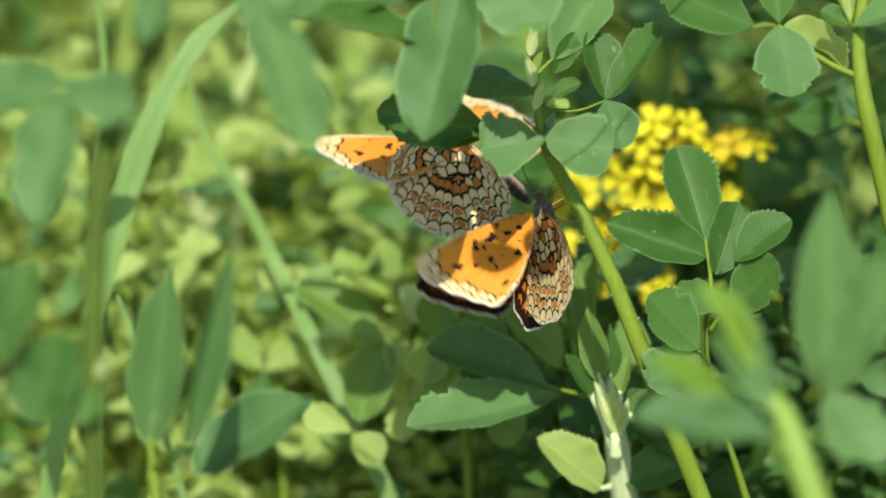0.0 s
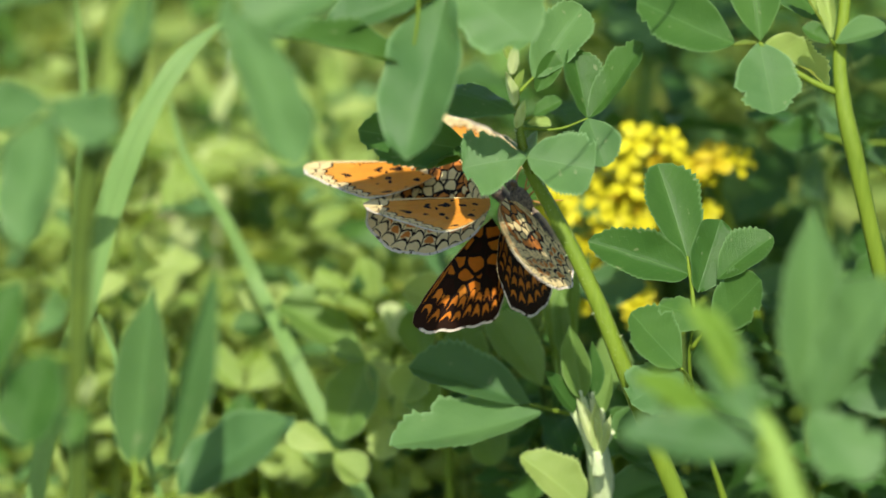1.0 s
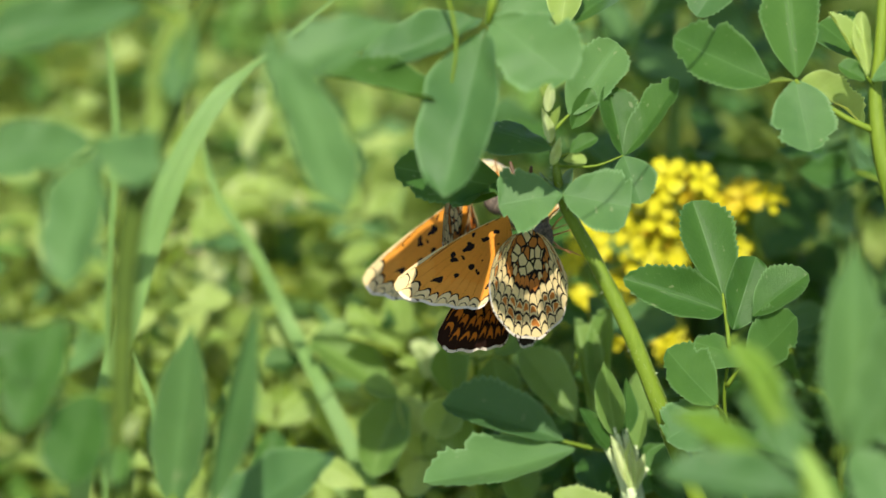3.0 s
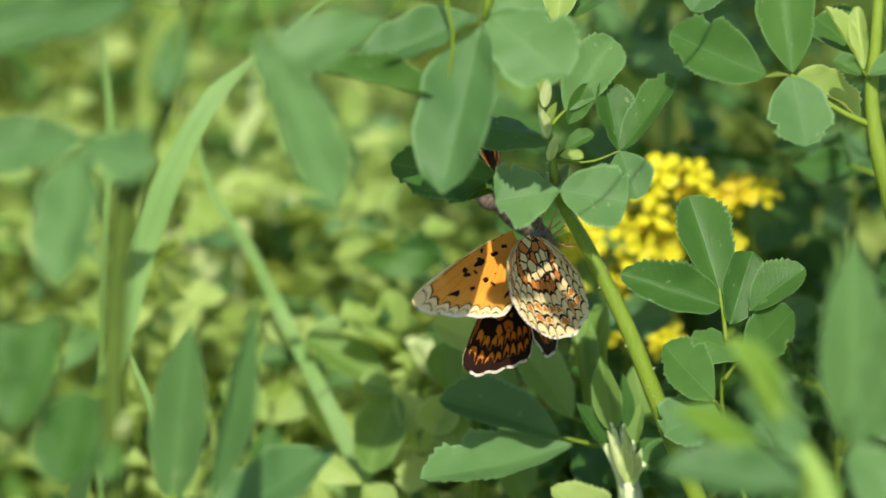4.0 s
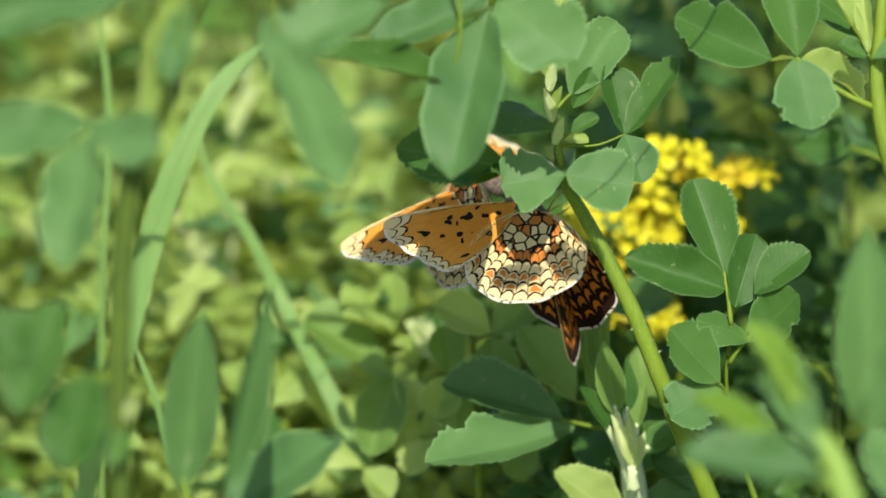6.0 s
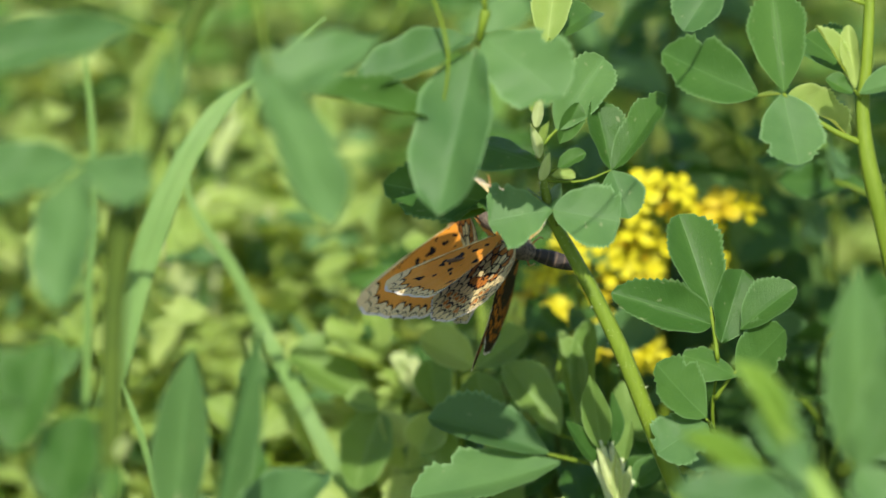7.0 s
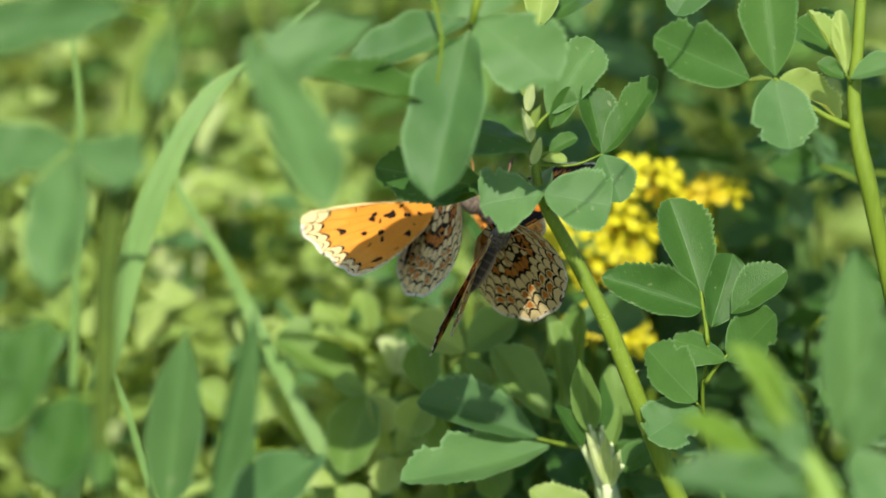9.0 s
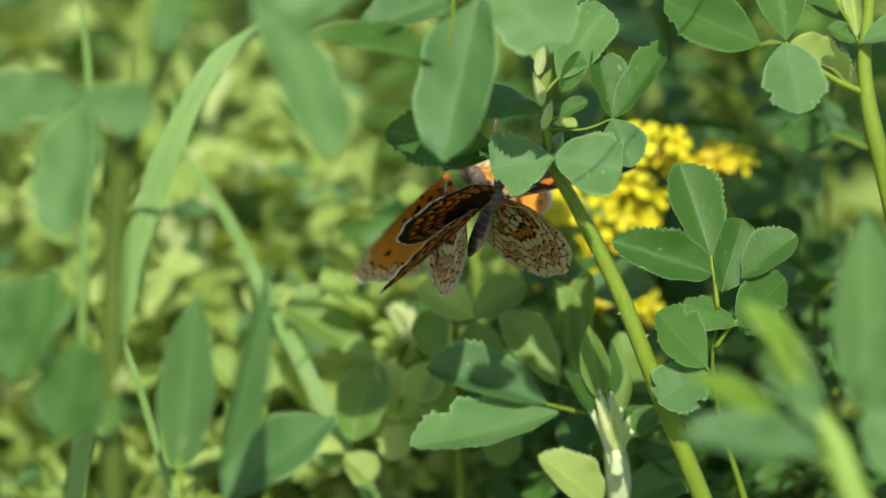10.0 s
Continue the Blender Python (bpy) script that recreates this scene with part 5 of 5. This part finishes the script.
def motions():
    body_rows(upper, 38, [
        (0, 855, 360, 925, 424), (1, 868, 342, 938, 407), (2, 849, 349, 919, 408), (3.5, 845, 330, 915, 390),
        (5, 831, 349, 900, 409), (6.5, 857, 337, 926, 392), (7.5, 872, 346, 942, 402), (8.5, 864, 331, 934, 391),
        (9.5, 837, 347, 906, 407), (10, 836, 351, 906, 411)])
    body_rows(lower, 18, [
        (0, 977, 440, 1032, 611), (0.5, 963, 382, 1016, 521), (0.7, 928, 409, 1024, 494), (1, 960, 390, 1027, 489),
        (1.5, 973, 363, 964, 470), (2, 950, 391, 978, 502), (3.5, 955, 378, 959, 509), (4, 949, 398, 1003, 518),
        (4.2, 946, 411, 1010, 524), (4.5, 941, 428, 1008, 510), (4.7, 947, 435, 1016, 489), (5, 938, 455, 1018, 514),
        (5.2, 927, 403, 972, 518), (6.3, 946, 389, 969, 484), (6.5, 958, 376, 961, 486), (7, 911, 406, 996, 431),
        (7.5, 908, 365, 887, 475), (7.8, 951, 363, 896, 413), (8, 952, 371, 902, 411), (8.5, 934, 385, 904, 430),
        (9, 933, 394, 878, 489), (9.5, 906, 387, 866, 447), (10, 900, 386, 875, 446)])
    wing_rows(upper, "right_fore", 33, [
        (0, 825, 345, 585, 354, 715, 418, -1), (0.5, 847, 378, 664, 458, 762, 488, -1),
        (0.7, 836, 344, 576, 360, 711, 425, -1), (0.8, 849, 350, 649, 391, 759, 446, -1),
        (1, 843, 352, 593, 362, 713, 412, -1), (1.2, 853, 365, 688, 496, 793, 501, -1),
        (1.3, 840, 352, 620, 383, 736, 437, -1), (1.5, 845, 375, 646, 486, 766, 491, -1),
        (1.7, 826, 353, 586, 363, 706, 428, -1), (2, 819, 344, 591, 339, 699, 402, -1),
        (2.2, 809, 333, 649, 473, 744, 478, -1), (3.3, 819, 347, 685, 472, 784, 487, -1),
        (3.5, 825, 340, 740, 458, 805, 470, -1), (3.75, 880, 322, 770, 92, 850, 122, 1),
        (4, 880, 324, 770, 94, 850, 124, 1), (4.4, 874, 326, 764, 96, 844, 126, 1), (4.75, 874, 328, 764, 98, 844, 128, 1),
        (4.9, 830, 343, 754, 392, 824, 423, -1), (5, 810, 359, 687, 503, 759, 509, -1),
        (5.2, 819, 362, 660, 482, 758, 487, -1), (6.3, 824, 359, 613, 452, 723, 473, -1),
        (6.5, 836, 331, 601, 379, 705, 425, -1), (6.8, 831, 339, 627, 408, 735, 448, -1),
        (7, 844, 356, 698, 480, 793, 486, -1), (7.2, 843, 357, 585, 408, 687, 466, -1),
        (7.5, 856, 361, 598, 414, 695, 472, -1), (7.8, 855, 363, 624, 447, 728, 482, -1),
        (8, 855, 352, 655, 410, 734, 481, -1), (8.1, 849, 328, 695, 252, 724, 342, -1),
        (8.3, 841, 307, 604, 210, 656, 330, -1), (8.4, 840, 313, 620, 226, 669, 342, -1),
        (8.5, 843, 360, 592, 398, 687, 467, -1), (9, 812, 359, 567, 398, 671, 486, -1),
        (9.1, 834, 347, 773, 477, 833, 467, 1), (9.2, 810, 369, 565, 443, 674, 514, -1),
        (9.5, 790, 367, 545, 406, 665, 481, -1), (9.8, 800, 381, 574, 440, 689, 491, -1),
        (10, 815, 366, 684, 515, 779, 501, 1)])
    wing_rows(upper, "right_hind", 30, [
        (0, 818, 334, 739, 401, 889, 423, -1), (0.5, 832, 355, 760, 488, 852, 498, -1),
        (0.7, 837, 327, 723, 425, 865, 444, -1), (1, 843, 334, 738, 407, 895, 422, -1),
        (1.2, 843, 348, 793, 496, 868, 495, -1), (1.5, 830, 352, 786, 471, 866, 475, -1),
        (2, 809, 326, 720, 409, 867, 419, -1), (2.2, 799, 315, 754, 463, 844, 468, -1),
        (3.3, 809, 324, 784, 457, 854, 457, -1), (3.5, 815, 322, 800, 440, 860, 445, -1),
        (3.75, 880, 322, 790, 222, 850, 132, 1), (4, 880, 324, 790, 224, 850, 134, 1),
        (4.4, 874, 326, 784, 226, 844, 136, 1), (4.75, 874, 328, 784, 228, 844, 138, 1),
        (5, 800, 346, 742, 474, 861, 434, -1), (5.2, 808, 349, 750, 477, 880, 430, -1),
        (6.3, 814, 335, 747, 468, 858, 454, -1), (6.5, 826, 318, 749, 430, 892, 416, -1),
        (7, 834, 338, 798, 471, 868, 471, -1), (7.5, 851, 338, 762, 430, 875, 436, -1),
        (7.8, 839, 340, 760, 497, 843, 478, -1), (8, 845, 328, 764, 466, 854, 457, -1),
        (8.3, 807, 376, 652, 377, 754, 451, -1), (8.5, 817, 337, 694, 489, 791, 501, -1),
        (9, 826, 326, 707, 494, 848, 502, -1), (9.1, 828, 324, 822, 477, 872, 467, -1),
        (9.2, 815, 341, 709, 514, 839, 514, -1), (9.5, 809, 344, 709, 466, 821, 477, -1),
        (10, 809, 378, 766, 566, 850, 531, -1)])
    wing_rows(upper, "left_fore", 40, [
        (0, 907, 386, 861, 272, 983, 332, 1), (0.7, 896, 390, 849, 276, 972, 337, 1), (1, 903, 388, 856, 274, 978, 335, 1),
        (1.5, 900, 399, 854, 285, 976, 346, 1), (2, 894, 399, 848, 285, 970, 345, 1),
        (3.5, 906, 407, 860, 293, 982, 354, 1), (3.75, 880, 322, 770, 92, 850, 122, 1), (4, 880, 324, 771, 94, 851, 124, 1),
        (4.4, 874, 326, 765, 96, 845, 126, 1), (4.75, 874, 328, 765, 98, 845, 128, 1), (5, 904, 400, 858, 286, 980, 348, 1),
        (5.2, 894, 402, 849, 288, 970, 350, 1), (6.5, 907, 387, 862, 273, 983, 335, 1),
        (7, 905, 411, 860, 297, 982, 359, 1), (7.5, 907, 419, 862, 304, 984, 366, 1), (8, 936, 447, 891, 333, 1013, 395, 1),
        (8.5, 944, 460, 899, 346, 1020, 408, 1), (9, 929, 450, 883, 335, 1005, 397, 1),
        (9.5, 894, 438, 848, 324, 970, 386, 1), (10, 922, 463, 876, 348, 998, 410, 1)])
    wing_rows(upper, "left_hind", 46, [
        (0, 821, 336, 745, 396, 879, 419, 1), (0.5, 834, 357, 767, 484, 843, 494, 1),
        (0.7, 839, 328, 729, 421, 855, 440, 1), (1, 846, 336, 745, 403, 886, 418, 1),
        (1.2, 846, 349, 800, 491, 859, 491, 1), (1.5, 833, 354, 793, 466, 857, 471, 1),
        (2, 813, 328, 727, 405, 858, 415, 1), (2.2, 803, 317, 762, 459, 836, 464, 1),
        (3.3, 813, 326, 792, 453, 846, 453, 1), (3.5, 819, 324, 808, 436, 852, 441, 1),
        (3.75, 880, 322, 790, 222, 850, 132, 1), (4, 880, 324, 790, 224, 851, 134, 1),
        (4.4, 875, 326, 785, 226, 845, 136, 1), (4.75, 875, 328, 785, 228, 845, 138, 1),
        (5, 805, 348, 752, 470, 855, 430, 1), (5.2, 814, 351, 760, 473, 874, 425, 1),
        (6.3, 820, 338, 758, 465, 852, 451, 1), (6.5, 832, 321, 760, 427, 886, 413, 1),
        (7, 841, 341, 809, 468, 863, 468, 1), (7.5, 858, 341, 773, 427, 870, 433, 1),
        (7.8, 846, 343, 771, 495, 838, 475, 1), (8, 852, 332, 775, 463, 849, 454, 1),
        (8.3, 815, 379, 664, 374, 750, 448, 1), (8.5, 825, 340, 706, 486, 787, 498, 1),
        (9, 835, 329, 720, 491, 844, 498, 1), (9.1, 836, 327, 834, 474, 869, 464, 1),
        (9.2, 823, 344, 721, 511, 835, 511, 1), (9.5, 818, 346, 721, 463, 817, 473, 1),
        (10, 817, 380, 779, 562, 847, 527, 1)])
    wing_rows(lower, "right_fore", 13, [
        (0, 964, 470, 759, 583, 906, 640, -1), (0.1, 951, 457, 762, 508, 888, 568, -1),
        (0.3, 952, 422, 826, 473, 896, 533, -1), (0.5, 938, 405, 782, 453, 894, 502, -1),
        (0.65, 943, 418, 947, 284, 997, 379, -1), (0.7, 943, 428, 963, 269, 1033, 359, -1),
        (0.8, 946, 435, 955, 285, 1026, 370, -1), (0.9, 926, 427, 803, 392, 883, 461, -1),
        (1, 922, 414, 735, 428, 855, 464, -1), (1.3, 920, 391, 747, 398, 857, 447, -1),
        (1.5, 918, 385, 682, 374, 814, 436, -1), (1.7, 915, 384, 712, 453, 867, 498, -1),
        (2, 899, 381, 705, 499, 871, 526, -1), (2.2, 891, 373, 697, 518, 863, 533, -1),
        (3.3, 891, 379, 696, 517, 844, 542, -1), (3.5, 896, 384, 700, 525, 846, 546, -1),
        (3.8, 899, 391, 709, 542, 854, 555, -1), (4, 905, 412, 739, 549, 894, 557, -1),
        (4.1, 905, 416, 727, 471, 887, 521, -1), (4.2, 904, 425, 741, 415, 881, 480, -1),
        (4.3, 906, 429, 729, 354, 859, 424, 1), (4.5, 905, 428, 701, 397, 841, 429, 1),
        (4.6, 924, 440, 762, 354, 882, 344, 1), (4.7, 933, 438, 797, 345, 897, 340, 1),
        (5, 932, 458, 758, 355, 873, 339, 1), (5.1, 920, 428, 800, 373, 870, 362, 1),
        (5.2, 912, 410, 837, 383, 876, 443, 1), (6.3, 902, 384, 730, 397, 835, 433, -1),
        (6.5, 909, 390, 686, 476, 784, 494, -1), (6.8, 905, 375, 731, 437, 841, 458, -1),
        (7, 907, 382, 669, 489, 764, 504, -1), (7.2, 890, 380, 663, 454, 793, 455, -1),
        (7.5, 894, 383, 646, 490, 761, 471, -1), (7.65, 897, 391, 729, 575, 760, 495, 1),
        (7.8, 913, 411, 936, 643, 856, 572, 1), (8, 909, 412, 810, 640, 809, 558, 1),
        (8.1, 922, 414, 952, 638, 912, 583, -1), (8.3, 924, 410, 966, 647, 932, 586, -1),
        (8.5, 916, 413, 937, 680, 907, 629, -1), (8.7, 908, 418, 921, 653, 887, 593, -1),
        (9, 894, 424, 785, 648, 801, 583, -1), (9.2, 887, 435, 793, 654, 804, 584, -1),
        (9.35, 889, 444, 924, 636, 889, 585, -1), (9.5, 879, 424, 683, 596, 749, 514, -1),
        (9.7, 883, 436, 863, 657, 843, 596, -1), (9.9, 870, 432, 673, 606, 758, 496, -1),
        (10, 862, 432, 653, 600, 758, 486, -1)])
    wing_rows(lower, "right_hind", 11, [
        (0, 980, 473, 929, 655, 1059, 616, -1), (0.1, 978, 460, 948, 647, 1048, 577, -1),
        (0.3, 969, 427, 956, 572, 1021, 592, -1), (0.5, 962, 402, 963, 565, 1041, 549, -1),
        (0.65, 951, 426, 1007, 409, 1033, 509, -1), (0.7, 948, 434, 1034, 401, 1027, 524, -1),
        (0.8, 954, 435, 1031, 410, 1026, 530, -1), (0.9, 951, 423, 988, 511, 1048, 521, -1),
        (1, 950, 414, 970, 512, 1053, 500, -1), (1.3, 953, 395, 887, 492, 1007, 492, -1),
        (1.5, 955, 387, 844, 471, 989, 467, -1), (1.7, 948, 394, 878, 503, 1013, 502, -1),
        (2, 933, 408, 871, 519, 1019, 525, -1), (3.5, 934, 400, 842, 525, 1000, 548, -1),
        (4, 935, 420, 903, 556, 1054, 535, -1), (4.2, 934, 431, 946, 548, 1036, 550, -1),
        (4.5, 932, 441, 916, 488, 1006, 488, -1), (4.7, 955, 455, 947, 385, 1022, 469, -1),
        (5, 948, 472, 955, 384, 1038, 472, -1), (5.2, 924, 422, 926, 480, 991, 468, -1),
        (6.3, 935, 396, 849, 463, 966, 471, -1), (6.5, 942, 394, 795, 501, 966, 494, -1),
        (7, 917, 397, 779, 489, 879, 500, -1), (7.3, 895, 387, 767, 483, 877, 484, -1),
        (7.5, 895, 392, 743, 483, 853, 499, -1), (7.65, 899, 387, 799, 525, 829, 505, 1),
        (7.8, 904, 383, 843, 567, 806, 471, 1), (8, 905, 383, 807, 540, 797, 460, 1),
        (8.15, 910, 368, 847, 483, 897, 503, 1), (8.3, 918, 356, 773, 459, 908, 516, 1),
        (8.5, 911, 359, 813, 483, 898, 504, 1), (9, 903, 414, 830, 558, 848, 581, -1),
        (9.3, 891, 426, 860, 541, 885, 551, -1), (9.5, 889, 407, 813, 476, 811, 434, -1),
        (10, 888, 404, 773, 481, 813, 401, -1)])
    wing_rows(lower, "left_fore", 22, [
        (0, 955, 495, 761, 618, 913, 657, 1), (0.1, 938, 471, 772, 543, 897, 588, 1),
        (0.3, 947, 450, 810, 503, 885, 573, 1), (0.5, 923, 444, 759, 623, 891, 613, 1),
        (0.7, 922, 428, 773, 560, 898, 589, 1), (1, 925, 448, 804, 634, 934, 612, 1),
        (1.3, 912, 431, 762, 562, 877, 582, 1), (1.5, 902, 422, 726, 526, 842, 543, 1),
        (2, 893, 431, 793, 619, 910, 591, 1), (3.5, 881, 418, 777, 592, 880, 592, 1), (4, 905, 458, 829, 659, 936, 630, 1),
        (4.2, 898, 487, 838, 694, 928, 668, 1), (4.4, 917, 471, 898, 691, 953, 651, 1),
        (4.5, 930, 476, 806, 647, 903, 639, 1), (4.6, 949, 476, 921, 714, 977, 664, 1),
        (4.7, 958, 490, 1004, 741, 1035, 691, 1), (4.8, 945, 492, 827, 696, 912, 657, 1),
        (4.9, 945, 495, 877, 733, 952, 683, 1), (5, 941, 493, 877, 751, 978, 692, 1),
        (5.2, 914, 454, 792, 617, 879, 623, 1), (6.3, 972, 468, 1040, 600, 1031, 560, 1),
        (6.5, 945, 451, 851, 629, 900, 606, 1), (6.7, 939, 442, 915, 583, 941, 553, 1),
        (7, 926, 415, 847, 621, 874, 571, 1), (7.3, 894, 410, 878, 605, 854, 544, -1),
        (7.5, 894, 404, 877, 663, 849, 572, -1), (7.65, 923, 392, 971, 617, 912, 557, -1),
        (7.8, 953, 387, 1058, 564, 991, 546, -1), (8, 952, 387, 1064, 528, 1002, 487, -1),
        (8.15, 961, 384, 1120, 436, 1050, 435, 1), (8.3, 962, 387, 1169, 401, 1078, 413, 1),
        (8.5, 942, 400, 1145, 472, 1060, 409, 1), (9, 921, 421, 1043, 352, 975, 340, 1),
        (9.5, 906, 404, 1017, 362, 957, 355, 1), (9.7, 905, 420, 1057, 447, 997, 407, 1),
        (10, 914, 414, 1029, 382, 967, 370, 1)])
    wing_rows(lower, "left_hind", 23, [
        (0, 975, 488, 905, 675, 1033, 656, 1), (0.3, 966, 443, 905, 592, 995, 592, 1),
        (0.5, 953, 431, 901, 617, 1013, 602, 1), (0.7, 940, 433, 916, 584, 1033, 559, 1),
        (1, 958, 434, 942, 610, 1052, 520, 1), (1.5, 948, 410, 853, 542, 999, 517, 1),
        (2, 932, 428, 910, 588, 1005, 561, 1), (3.5, 930, 416, 865, 592, 955, 580, 1),
        (4, 940, 446, 931, 632, 1009, 593, 1), (4.2, 938, 465, 934, 670, 1006, 600, 1),
        (4.5, 958, 465, 911, 639, 981, 598, 1), (4.7, 974, 475, 1027, 649, 1058, 611, 1),
        (5, 958, 488, 965, 675, 1023, 628, 1), (5.2, 930, 452, 875, 638, 947, 566, 1),
        (6.3, 970, 442, 1006, 555, 1023, 550, 1), (6.5, 959, 433, 897, 566, 947, 532, 1),
        (7, 930, 414, 884, 516, 921, 506, 1), (7.3, 888, 365, 920, 465, 909, 485, -1),
        (7.5, 889, 342, 979, 416, 920, 486, -1), (7.8, 932, 378, 991, 536, 858, 495, -1),
        (8, 918, 372, 1004, 499, 894, 496, -1), (8.15, 931, 354, 995, 485, 980, 465, 1),
        (8.3, 929, 347, 978, 479, 1024, 438, 1), (8.4, 922, 353, 996, 459, 986, 479, 1),
        (8.5, 915, 360, 982, 473, 937, 506, 1), (9, 896, 399, 1000, 450, 896, 509, 1),
        (9.5, 882, 382, 994, 405, 885, 473, 1), (10, 882, 411, 1007, 482, 896, 504, 1)])
    # the left plant sways: seconds, millimetres right and up
    sway_rows(left_plant, [(0, 0.1, 0.1), (0.5, 0.1, 0.3), (1, 0.2, 0.1), (1.5, 0, 0.1), (2, 0.7, -0.1), (3.5, 0, -0), (4, -0.9, 0.1), (4.5, -1.5, 0.2), (5, -2.4, 0.3), (6.5, -2.7, 0.9), (7, -2.4, 0.9), (7.5, -2.8, 1.1), (8, -3.6, 1), (8.5, -3.3, 1), (9, -3.1, 0.9), (10, -4, 2.6)])


motions()
